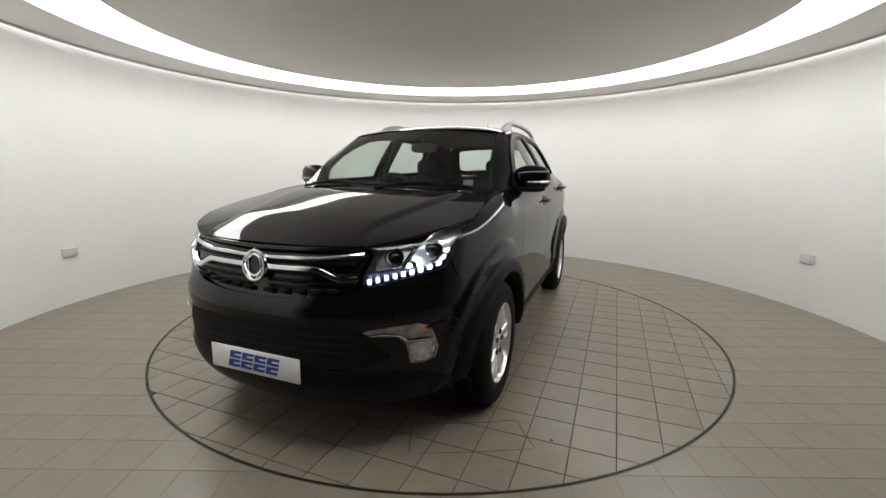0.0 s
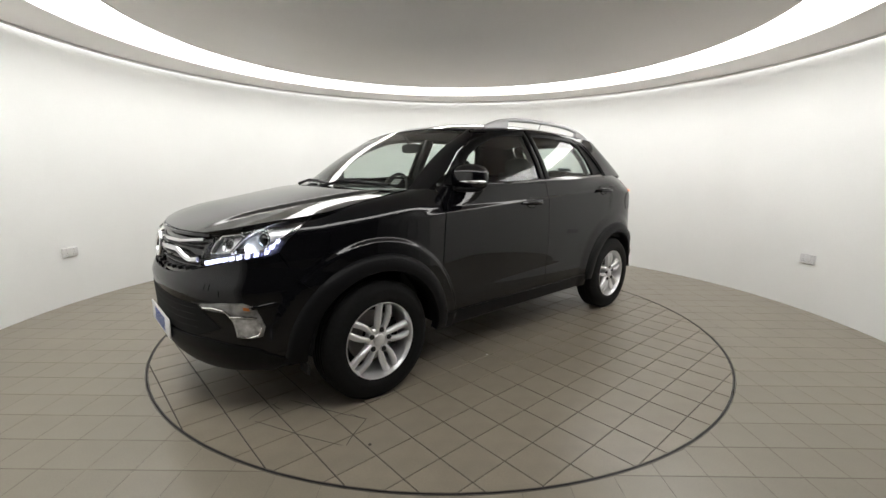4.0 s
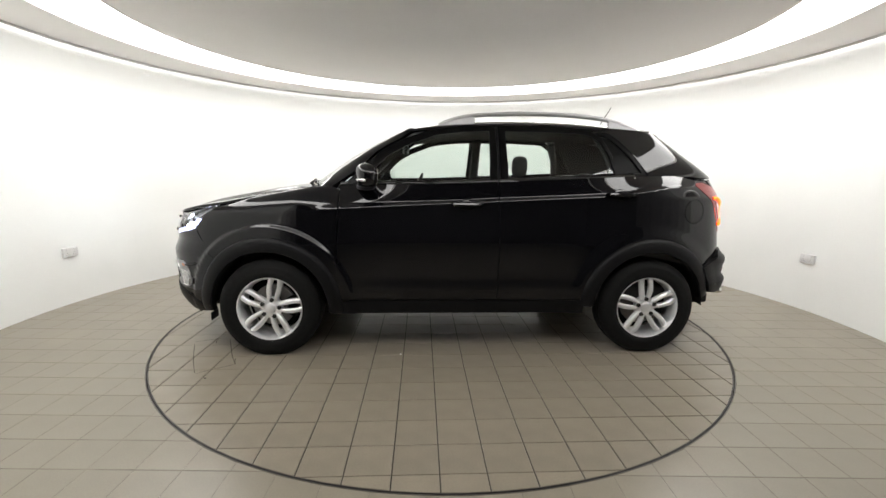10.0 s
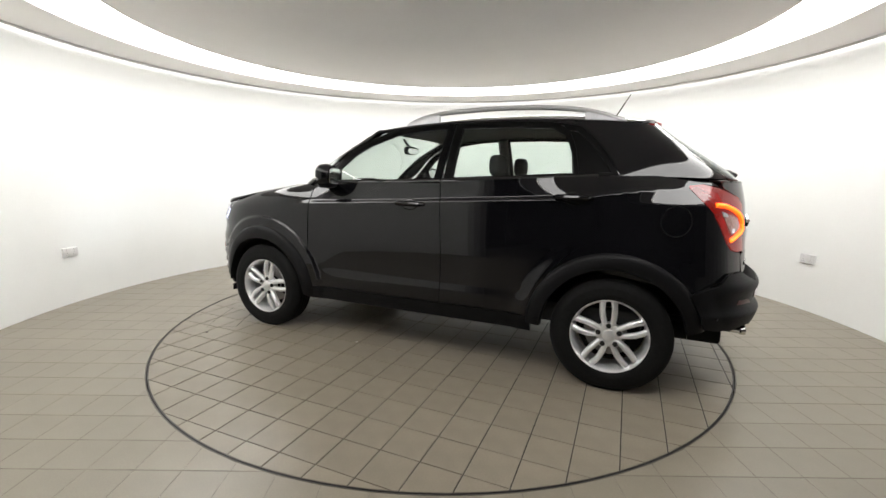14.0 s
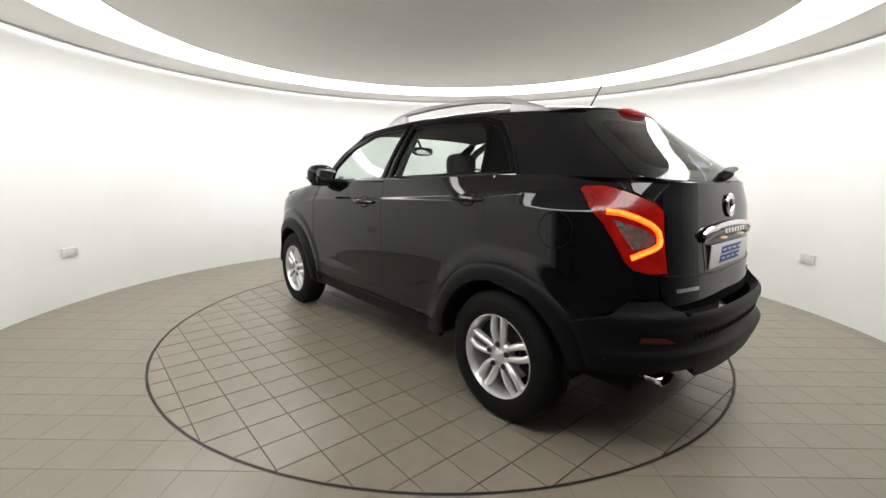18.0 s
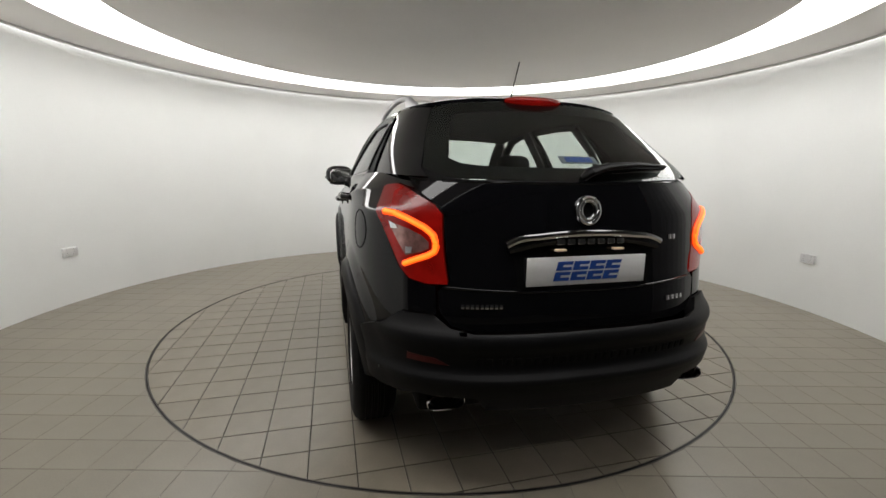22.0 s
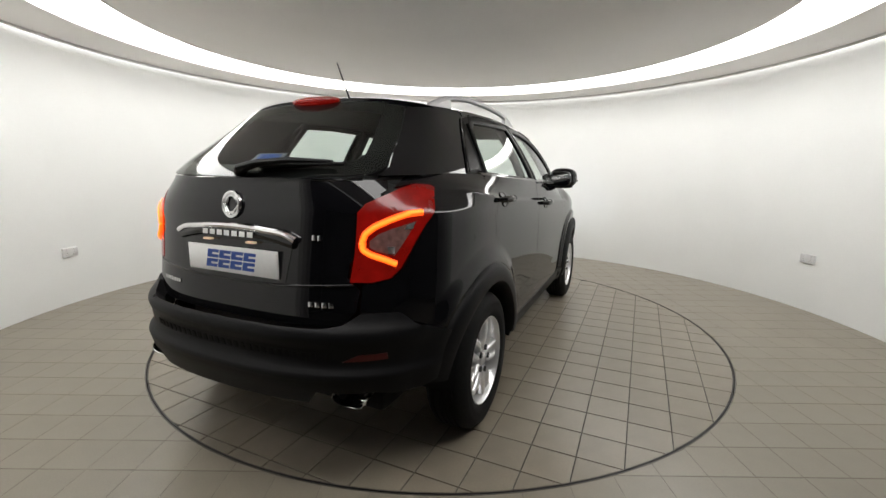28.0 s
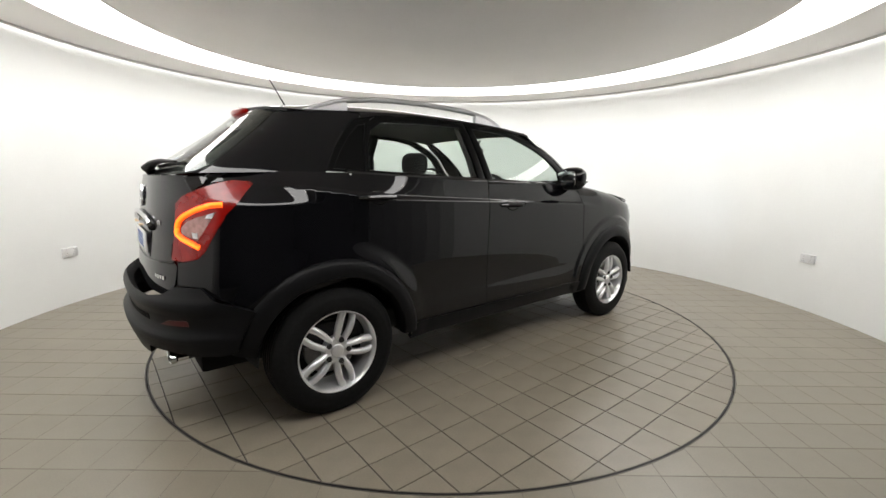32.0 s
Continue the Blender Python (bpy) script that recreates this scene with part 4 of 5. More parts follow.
    # fog lamp and its bright wing
    fogo = [(N(y=y, z=z), z) for y, z in ((0.490, 0.610), (0.503, 0.619), (0.600, 0.631), (0.675, 0.633), (0.710, 0.614), (0.723, 0.562), (0.731, 0.512), (0.722, 0.464), (0.690, 0.452), (0.643, 0.459), (0.635, 0.540), (0.610, 0.582), (0.522, 0.594))]
    fog = patch("fog_lamp", fogo, nose, M_FOGBODY, car, side, "clear fog lamp with chrome wing strip", off=0.004, thick=0.02)
    patch("fog_lens", [(N(y=y, z=z), z) for y, z in ((0.650, 0.468), (0.643, 0.545), (0.652, 0.556), (0.715, 0.552), (0.720, 0.515), (0.712, 0.474), (0.690, 0.463))], nose, M_FOG, fog, side, off=0.008, thick=0.004)
    patch("indicator", [(N(y=y, z=z), z) for y, z in ((0.640, 0.575), (0.612, 0.600), (0.600, 0.622), (0.670, 0.625), (0.700, 0.608), (0.712, 0.572))], nose, M_FOGBODY, fog, side, off=0.008, thick=0.004)
    patch("indicator_bulb", [(N(y=y, z=z), z) for y, z in ((0.678, 0.600), (0.676, 0.616), (0.694, 0.612), (0.697, 0.597))], nose, M_AMBER, fog, side, "amber bulb", off=0.010, thick=0.004)
    for run, r in ((((0.512, 0.601), (0.56, 0.606), (0.612, 0.594), (0.636, 0.566)), 0.0045), (((0.628, 0.566), (0.67, 0.566), (0.714, 0.561)), 0.0045), (((0.655, 0.466), (0.690, 0.460), (0.714, 0.472), (0.724, 0.512)), 0.0035)):
        bm = bmesh.new()
        add_tube(bm, [panel_pt(nose, N(y=float(np.interp(i / 12 * (len(run) - 1), range(len(run)), [a for a, _ in run])), z=0.56), float(np.interp(i / 12 * (len(run) - 1), range(len(run)), [b for _, b in run])), 0.010, side)[0] for i in range(13)], r, 6)
        part("chrome_strip", bm, M_CHROME, fog, "thin chrome strip")
    # crease of the bumper corner beside the fog lamp
    bm = bmesh.new()
    add_tube(bm, [panel_pt(nose, N(x=2.005 - 0.015 * i, z=0.596 + 0.003 * i), 0.596 + 0.003 * i, 0.0, side)[0] for i in range(12)], [0.002] + [0.0065] * 10 + [0.002], 8, flat=1.6)
    part("bumper_crease", bm, M_PAINT, car)
    # rear lamp
    RL = [(on_tail(y=y, z=z), z) for y, z in ((0.549, 0.850), (0.561, 0.942), (0.565, 1.003), (0.566, 1.071), (0.564, 1.113), (0.585, 1.146), (0.619, 1.168), (0.663, 1.200), (0.686, 1.216))] + \
         [(on_tail(x=x, z=z), z) for x, z in ((-1.737, 1.220), (-1.674, 1.215), (-1.666, 1.204), (-1.736, 1.131), (-1.797, 1.066), (-1.833, 1.007), (-1.885, 0.903), (-1.913, 0.866))] + [(on_tail(y=0.625, z=0.850), 0.850)]
    rl = patch("tail_lamp", RL, gate_skin, M_REDLENS, car, side, "red tail lamp with glowing orange light tube", off=0.002, thick=0.03)
    for nm, m, r, off in (("light_tube", M_LED, 0.0165, 0.000), ("light_core", M_LEDCORE, 0.0118, 0.0062)):
        pts = []
        path = [(0.758, 1.113), (0.723, 1.109), (0.677, 1.089), (0.624, 1.060), (0.596, 1.034), (0.587, 1.004), (0.591, 0.973), (0.618, 0.955), (0.658, 0.939), (0.697, 0.919)]
        for i in range(41):
            f = i / 40 * (len(path) - 1)
            y = float(np.interp(f, range(len(path)), [a for a, _ in path]))
            z = float(np.interp(f, range(len(path)), [b for _, b in path]))
            pts.append(panel_pt(gate_skin, on_tail(y=y, z=z), z, off, side)[0])
        bm = bmesh.new()
        add_tube(bm, pts, r, 8, flat=0.8)
        part(nm, bm, m, rl, "glowing orange light tube")
    patch("clear_window", [(on_tail(y=y, z=z), z) for y, z in ((0.748, 1.082), (0.722, 1.070), (0.680, 1.054), (0.638, 1.033), (0.612, 1.008), (0.612, 0.983), (0.638, 0.969), (0.690, 0.950), (0.722, 1.016))], gate_skin, M_CLEARLAMP, rl, side, "clear reversing lamp window", off=0.005, thick=0.006)
    for spot in (((0.742, 1.078), (0.722, 1.068), (0.716, 1.052), (0.738, 1.052)), ((0.690, 0.985), (0.668, 0.985), (0.672, 0.962), (0.690, 0.960))):
        patch("reflector", [(on_tail(y=y, z=z), z) for y, z in spot], gate_skin, M_BRIGHTWORK, rl, side, "bright reflector facet", off=0.0085, thick=0.003)
    # rear reflector low in the bumper
    patch("bumper_reflector", [(BY(y, z), z) for y, z in ((0.555, 0.556), (0.70, 0.564), (0.70, 0.590), (0.61, 0.584))], bumper_skin, M_REFLECT, car, side, "dark red reflector strip", off=0.003, thick=0.004)
    # tailpipe
    bm = bmesh.new()
    prof = ((0.066, 0.022, -1.97), (0.071, 0.025, -2.040), (0.074, 0.028, -2.043), (0.076, 0.029, -2.038), (0.075, 0.029, -2.020), (0.064, 0.024, -2.01))
    rows = [[bm.verts.new((x, side * 0.560 + a * math.copysign(abs(math.cos(t)) ** 0.7, math.cos(t)), 0.394 + b * math.copysign(abs(math.sin(t)) ** 0.8, math.sin(t)))) for t in [2 * math.pi * k / 28 for k in range(28)]] for a, b, x in prof]
    for r0, r1 in zip(rows, rows[1:]):
        for k in range(28):
            bm.faces.new((r0[k], r0[(k + 1) % 28], r1[(k + 1) % 28], r1[k]))
    tp = part("tailpipe", bm, M_CHROME, car, "oval chrome tailpipe")
    bm = bmesh.new()
    rows = [[bm.verts.new((x, side * 0.560 + a * math.cos(2 * math.pi * k / 24), 0.394 + b * math.sin(2 * math.pi * k / 24))) for k in range(24)] for a, b, x in ((0.064, 0.028, -2.016), (0.060, 0.028, -1.96), (0.035, 0.03, -1.86), (0.03, 0.03, -1.6))]
    for r0, r1 in zip(rows, rows[1:]):
        for k in range(24):
            bm.faces.new((r0[k], r0[(k + 1) % 24], r1[(k + 1) % 24], r1[k]))
    part("tailpipe_tube", bm, M_NUT, tp, "dull steel pipe")
    bm = bmesh.new()
    bm.faces.new([bm.verts.new((-1.97, side * 0.560 + 0.067 * math.cos(2 * math.pi * k / 20), 0.394 + 0.028 * math.sin(2 * math.pi * k / 20))) for k in range(20)])
    part("tailpipe_inside", bm, M_RUBBER, tp, smooth=False)


# ---- wheels ----
def wheel(cx, side):
    """Tyre, five twin-spoke alloy rim, nuts, cap and brake; axis along y, outside towards +y before turning."""
    place = lambda v: Vector((cx + v.x * side, side * v.y, WHEEL_Z + v.z))

    def put(name, bm, material, parent, label="", angle=35):
        for v in bm.verts:
            v.co = place(v.co)
        return part(name, bm, material, parent, label, angle=angle)
    spin = radians({(True, 1): 102, (False, 1): 86, (True, -1): 95, (False, -1): 110}[(cx > 0, side)])
    w = 0.205
    yi = 0.893 - w
    bm = bmesh.new()
    prof = [(0.218, yi + 0.012), (0.25, yi - 0.002), (0.29, yi), (0.320, yi + 0.012), (0.337, yi + 0.032)]
    for k in range(5):
        g = yi + 0.045 + k * 0.0285
        prof += [(0.3425, g - 0.008), (0.3435, g + 0.008), (0.336, g + 0.0095), (0.336, g + 0.017)]
    prof = prof[:-2]
    prof += [(0.337, 0.893 - 0.030), (0.320, 0.893 - 0.010), (0.293, 0.893), (0.288, 0.894), (0.262, 0.8935), (0.258, 0.8945), (0.238, 0.889), (0.224, 0.884), (0.216, 0.872)]
    add_lathe(bm, prof, 72)
    ty = put("wheel", bm, M_RUBBER, car, "black tyre on a silver five twin-spoke alloy wheel", angle=50)
    bm = bmesh.new()
    add_lathe(bm, [(0.205, yi + 0.02), (0.198, yi + 0.10), (0.196, 0.80), (0.203, 0.852), (0.2115, 0.876), (0.2165, 0.884), (0.2205, 0.884), (0.222, 0.876), (0.216, 0.86)], 72)
    put("rim", bm, M_ALLOY, ty, "silver alloy rim")
    # spokes
    for k in range(5):
        a0 = 2 * math.pi * k / 5 + spin
        for d in (-1, 1):
            bm = bmesh.new()
            sec = []
            for i in range(9):
                f = i / 8
                r = 0.050 + 0.157 * f
                mid = d * (0.0190 + 0.0170 * math.sin(math.pi * min(f * 0.72, 1)) - 0.002 * f)
                hw = 0.0135 + 0.0040 * math.sin(math.pi * f) + 0.0050 * max(f - 0.72, 0) * 3.6
                yt = 0.862 + 0.014 * math.sin(math.pi * f * 0.9) - 0.002 * f
                row = []
                for u, h in ((-1, -0.030), (-1.0, -0.008), (-0.55, 0.0), (0.15, 0.001), (0.75, -0.006), (1.0, -0.016), (1, -0.030)):
                    t = mid + u * hw * (d)
                    x = r * math.cos(a0) - t * math.sin(a0)
                    z = r * math.sin(a0) + t * math.cos(a0)
                    row.append(bm.verts.new((x, yt + h, z)))
                sec.append(row)
            for r0, r1 in zip(sec, sec[1:]):
                for j in range(len(r0) - 1):
                    bm.faces.new((r0[j], r0[j + 1], r1[j + 1], r1[j]))
            put("spoke", bm, M_ALLOY, ty, angle=45)
    bm = bmesh.new()
    add_lathe(bm, [(0.074, 0.815), (0.074, 0.846), (0.066, 0.856), (0.058, 0.858), (0.037, 0.857), (0.035, 0.862), (0.030, 0.866), (0.0005, 0.868)], 40)
    put("hub", bm, M_ALLOY, ty, "silver hub with centre cap")
    for k in range(5):
        a = 2 * math.pi * k / 5 + spin
        bm = bmesh.new()
        disc_at(bm, Vector((0.061 * math.cos(a), 0.858, 0.061 * math.sin(a))), Vector((0, 1, 0)), [(0.0185, -0.004), (0.0185, 0.0085), (0.0165, 0.0085), (0.0160, 0.0), (0.0005, 0.0)], 14)
        put("nut_recess", bm, M_ALLOY, ty)
        bm = bmesh.new()
        disc_at(bm, Vector((0.061 * math.cos(a), 0.858, 0.061 * math.sin(a))), Vector((0, 1, 0)), [(0.0155, 0.0), (0.0155, 0.013), (0.0130, 0.0165), (0.0005, 0.0165)], 6)
        put("wheel_nut", bm, M_NUT, ty, "dark steel wheel nut")
    bm = bmesh.new()
    add_lathe(bm, [(0.06, 0.775), (0.146, 0.775), (0.148, 0.771), (0.148, 0.755), (0.06, 0.755)], 48)
    put("brake_disc", bm, M_DISC, ty, "steel brake disc")
    bm = bmesh.new()
    for i in range(8):
        a = radians(150 + 60 * i / 7)
        for r, y in ((0.10, 0.80), (0.168, 0.80), (0.168, 0.74), (0.10, 0.74)):
            bm.verts.new((r * math.cos(a), y, r * math.sin(a)))
    bm.verts.ensure_lookup_table()
    for i in range(7):
        for j in range(4):
            bm.faces.new([bm.verts[i * 4 + j], bm.verts[i * 4 + (j + 1) % 4], bm.verts[i * 4 + 4 + (j + 1) % 4], bm.verts[i * 4 + 4 + j]])
    put("brake_caliper", bm, M_TRIM, ty)
    bm = bmesh.new()
    add_lathe(bm, [(0.0005, 0.70), (0.2, 0.70)], 32)
    put("wheel_back", bm, M_RUBBER, ty)
    return ty


for cx in (AXLE, -AXLE):
    for side in (1, -1):
        wheel(cx, side)


# ---- outside fittings ----
def add_blob(bm, c, s, power=2.6, turn=None, nu=20, nv=12):
    """A rounded pillow shape (superellipsoid)."""
    f = lambda v: math.copysign(abs(v) ** (2 / power), v)
    rows = []
    for j in range(nv + 1):
        b = -math.pi / 2 + math.pi * j / nv
        row = []
        for i in range(nu):
            a = 2 * math.pi * i / nu
            v = Vector((s[0] * f(math.cos(b)) * f(math.cos(a)), s[1] * f(math.cos(b)) * f(math.sin(a)), s[2] * f(math.sin(b))))
            row.append(bm.verts.new((turn @ v if turn is not None else v) + Vector(c)))
        rows.append(row)
    for r0, r1 in zip(rows, rows[1:]):
        for i in range(nu):
            bm.faces.new((r0[i], r0[(i + 1) % nu], r1[(i + 1) % nu], r1[i]))
    bmesh.ops.remove_doubles(bm, verts=bm.verts, dist=1e-5)


for k, s in enumerate((1, -1)):
    fd, rd = doors[0][k], doors[1][k]
    # door mirror
    bm = bmesh.new()
    add_blob(bm, (0.655, s * 0.886, 1.238), (0.066, 0.122, 0.087), 2.7, Matrix.Rotation(s * 0.30, 3, "Z"))
    for v in bm.verts:
        if v.co.z < 1.20:
            v.co.z = 1.20 + (v.co.z - 1.20) * 0.8
    mir = part("door_mirror", bm, M_PAINT, car, "black door mirror with clear indicator strip", angle=60)
    bm = bmesh.new()
    add_blob(bm, (0.658, s * 0.872, 1.172), (0.056, 0.105, 0.024), 2.8, Matrix.Rotation(s * 0.30, 3, "Z"))
    part("mirror_base", bm, M_TRIM, mir, angle=60)
    bm = bmesh.new()
    add_tube(bm, [(0.69, s * 0.76, 1.178), (0.69, s * 0.80, 1.178), (0.68, s * 0.84, 1.182)], [0.040, 0.034, 0.030], 10, flat=0.5)
    part("mirror_arm", bm, M_TRIM, mir)
    bm = bmesh.new()
    r = Matrix.Rotation(s * 0.30, 3, "Z")
    pts = []
    for i in range(9):
        a = -0.15 + 1.5 * i / 8
        v = r @ Vector((0.065 * abs(math.cos(a)) ** 0.7, s * 0.124 * math.copysign(abs(math.sin(a)) ** 0.7, math.sin(a)), 0))
        pts.append(Vector((0.655, s * 0.886, 1.216)) + v)
    add_tube(bm, pts, [0.004, 0.006, 0.008, 0.009, 0.0095, 0.0095, 0.0095, 0.009, 0.007], 8, flat=1.1)
    part("mirror_indicator", bm, M_FOG, mir, "clear indicator strip")
    bm = bmesh.new()
    add_blob(bm, Vector((0.655, s * 0.886, 1.234)) + r @ Vector((-0.061, 0.0, 0.0)), (0.007, 0.102, 0.062), 3.4, Matrix.Rotation(s * 0.24, 3, "Z") @ Matrix.Rotation(-0.06, 3, "Y"))
    part("mirror_glass", bm, M_CHROME, mir, "silvered mirror glass")
    # sail triangle between pillar and mirror
    tri = [(0.795, 1.192), (0.60, 1.375), (0.645, 1.285), (0.628, 1.198)]
    lay("mirror_sail", flat_cut(gq(tri), 0.05, 0.05), green, M_TRIM, fd, thick=0.01, off=0.004, side=s)
    # handles
    for x, z, par in ((-0.015, 1.058, fd), (-1.075, 1.133, rd)):
        base = shell(at_x(x, z), z)
        y = float(base[1])
        bm = bmesh.new()
        add_tube(bm, [(x + 0.100, s * (y - 0.004), z + 0.003), (x + 0.085, s * (y + 0.022), z + 0.004), (x + 0.04, s * (y + 0.034), z + 0.005), (x - 0.03, s * (y + 0.036), z + 0.005), (x - 0.08, s * (y + 0.028), z + 0.003), (x - 0.105, s * (y - 0.004), z + 0.002)], [0.014, 0.018, 0.020, 0.020, 0.018, 0.014], 10, flat=0.9)
        h = part("door_handle", bm, M_PAINT, par, "black bow door handle")
        net = flat_cut([(at_x(x + 0.055 * math.cos(a), z), z + 0.034 * math.sin(a)) for a in [2 * math.pi * i / 20 for i in range(20)]], 0.05, 0.05)
        lay("handle_cup", net, shell, M_GLOSSBLK, h, thick=0.0, off=0.0025, side=s)
        rim = [(at_x(x + 0.058 * math.cos(a), z), z + 0.037 * math.sin(a)) for a in [2 * math.pi * i / 32 for i in range(33)]]
        bm = bmesh.new()
        add_tube(bm, [panel_pt(shell, a, b, 0.002, s)[0] for a, b in rim], 0.003, 6, cap=False)
        part("cup_edge", bm, M_PAINT, h)
    # roof rail
    def rail_y(x):
        return float(np.interp(x, [-1.36, -0.9, -0.4, 0.2], [0.535, 0.548, 0.552, 0.545]))
    xs = [0.17 - 1.50 * i / 40 for i in range(41)]
    top = [float(spl(-x, (-0.17, -0.05, 0.10, 0.3, 0.62, 0.95, 1.12, 1.25, 1.33), (1.622, 1.666, 1.694, 1.706, 1.711, 1.694, 1.668, 1.628, 1.600))) for x in xs]
    bm = bmesh.new()
    add_tube(bm, [(x, s * rail_y(x), z - 0.014) for x, z in zip(xs, top)], [0.010 if i in (0, 40) else 0.0165 for i in range(41)], 10, flat=0.95)
    rail = part("roof_rail", bm, M_RAIL, car, "silver roof rail")
    for x0, x1 in ((0.165, -0.09), (-1.08, -1.325)):
        bm = bmesh.new()
        rows = []
        for i in range(9):
            x = x0 + (x1 - x0) * i / 8
            zt = float(np.interp(-x, [-a for a in xs], top)) - 0.016
            zb = float(roof(x, rail_y(x))[2]) - 0.01
            zb = min(zb, zt)
            rows.append([bm.verts.new((x, s * (rail_y(x) + d), z)) for d, z in ((0.015, zb), (0.013, zt), (-0.013, zt), (-0.015, zb))])
        for a, b in zip(rows, rows[1:]):
            for j in range(3):
                bm.faces.new((a[j], a[j + 1], b[j + 1], b[j]))
        bm.faces.new(rows[0])
        bm.faces.new(rows[-1][::-1])
        part("rail_foot", bm, M_RAIL, rail)
    # small air deflector ahead of the front wheel
    bm = bmesh.new()
    add_box(bm, (1.735, s * 0.79, 0.272), (0.010, 0.10, 0.055), 0.004)
    part("air_deflector", bm, M_TRIM, car)

# fuel flap on the left rear quarter
fl = [(at_x(-1.615 + 0.076 * math.cos(a), 1.022), 1.022 + 0.082 * math.sin(a)) for a in [2 * math.pi * i / 32 for i in range(32)]]
flap = patch("fuel_flap", fl, shell, M_PAINT, car, 1, "round black fuel flap", off=0.0012, thick=0.004)
bm = bmesh.new()
add_tube(bm, [panel_pt(shell, a, b, 0.0008, 1)[0] for a, b in fl + fl[:1]], 0.0025, 6, cap=False)
part("flap_gap", bm, M_RUBBER, flap)

# aerial
bm = bmesh.new()
add_tube(bm, [(-1.217, 0, 1.663), (-1.235, 0, 1.680), (-1.328, 0.0, 1.836)], [0.014, 0.0045, 0.0028], 8)
part("aerial", bm, M_TRIM, car, "short black roof aerial")
# third brake lamp under the spoiler lip
bm = bmesh.new()
add_blob(bm, (-1.500, 0.0, 1.612), (0.045, 0.150, 0.022), 2.4)
part("brake_lamp", bm, M_REDLENS, car, "red high-level brake lamp")


# plates and badges
def plate(c, n, w, h):
    bm = bmesh.new()
    add_box(bm, c, (0.008, w, h), 0.003)
    pl = part("show_plate", bm, M_PLATE, car, "white dealer plate with blue block lettering shape")
    sx = 1 if n > 0 else -1
    bw, slant = 0.070, 0.24
    put = lambda u, v, d: (c[0] + sx * 0.004 + d, c[1] + sx * (u + slant * v), c[2] + v)
    for k in range(4):
        u0 = (-1.5 + k) * bw * 1.02
        for z0, z1 in ((-0.038, -0.003), (0.003, 0.038)):
            zm = (z0 + z1) / 2
            # a comb: one upright and two prongs
            poly = [(-0.48, z0), (0.46, z0), (0.46, zm - 0.0045), (-0.10, zm - 0.0045), (-0.10, zm + 0.0045), (0.46, zm + 0.0045), (0.46, z1), (-0.48, z1)]
            bm = bmesh.new()
            add_prism(bm, [(u0 + a * bw, b) for a, b in poly], 0.0012 * sx, put)
            part("print_block", bm, M_BLUE, pl, smooth=False)
    return pl


plate((2.222, -0.012, 0.432), 1, 0.50, 0.110)
plate((-2.060, 0.0, 0.898), -1, 0.52, 0.112)


def badge(c, n, size):
    """Chrome ring with a pinched wing shape, as a plain form."""
    n = Vector(n).normalized()
    q = n.to_track_quat("Y", "Z").to_matrix()
    em = None
    for r, th, sq, dz in ((size, 0.0085, 0.94, 0.0), (size * 0.72, 0.0075, 0.92, size * 0.03)):
        bm = bmesh.new()
        pts = []
        for i in range(33):
            a = 2 * math.pi * i / 32
            pts.append(Vector(c) + q @ Vector((r * sq * math.cos(a), 0.004, r * math.sin(a) + dz)))
        add_tube(bm, pts, th, 8, cap=False, up=n)
        o = part("emblem" if em is None else "emblem_ring", bm, M_CHROME, em or car, "round chrome emblem" if em is None else "")
        em = em or o
    bm = bmesh.new()
    disc_at(bm, Vector(c) - n * 0.004, n, [(size * 0.98, 0.0), (size * 0.98, 0.004), (0.0005, 0.005)], 32)
    part("emblem_back", bm, M_GLOSSBLK, em)
    for sx in (-1, 1):
        bm = bmesh.new()
        add_tube(bm, [Vector(c) + q @ Vector((sx * size * a, 0.006, size * b)) for a, b in ((0.95, 0.15), (0.72, -0.25), (0.42, -0.55), (0.2, -0.9))], [0.004, 0.007, 0.007, 0.004], 8)
        part("emblem_wing", bm, M_CHROME, em)


badge((2.192, 0.0, 0.864), (1, 0, 0.12), 0.063)
badge((-2.034, 0.0, 1.127), (-1, 0, 0.1), 0.050)


def gate_bar(name, pts, r, material, label, off, flat=0.6, parent=None):
    P = []
    ys, zs = [a for a, _ in pts], [b for _, b in pts]
    for i in range(41):
        y = ys[0] + (ys[-1] - ys[0]) * i / 40
        z = float(spl(y, ys, zs))
        P.append(panel_pt(gate_skin, on_tail(y=abs(y), z=z), z, off, 1 if y >= 0 else -1)[0])
    bm = bmesh.new()
    add_tube(bm, P, r, 8, flat=flat, up=(1, 0, 0))
    return part(name, bm, material, parent or car, label)


hood_bar = gate_bar("tailgate_chrome_bar", [(-0.335, 1.000), (-0.30, 1.016), (-0.2, 1.030), (0.0, 1.040), (0.2, 1.030), (0.30, 1.016), (0.335, 1.000)], 0.013, M_CHROME, "curved chrome bar over the plate", 0.016, 0.9)
gate_bar("grip_panel", [(-0.325, 0.985), (-0.2, 1.010), (0.0, 1.020), (0.2, 1.010), (0.325, 0.985)], 0.020, M_GLOSSBLK, "", 0.006, 0.8)
skin("plate_recess", mirrored([(0.0, 0.832), (T(0.285, 0.832), 0.832), (T(0.315, 0.98), 0.98), (0.0, 0.985)]), gate_skin, M_GLOSSBLK, car, off=0.002, thick=0.004)
for y in (0.125, -0.125):
    bm = bmesh.new()
    add_box(bm, (-2.064, y, 0.981), (0.018, 0.045, 0.008), 0.002)
    part("plate_lamp", bm, glow("plate_lamp_glow", (1.0, 0.72, 0.50), 0.16), car, "warm plate lamp")


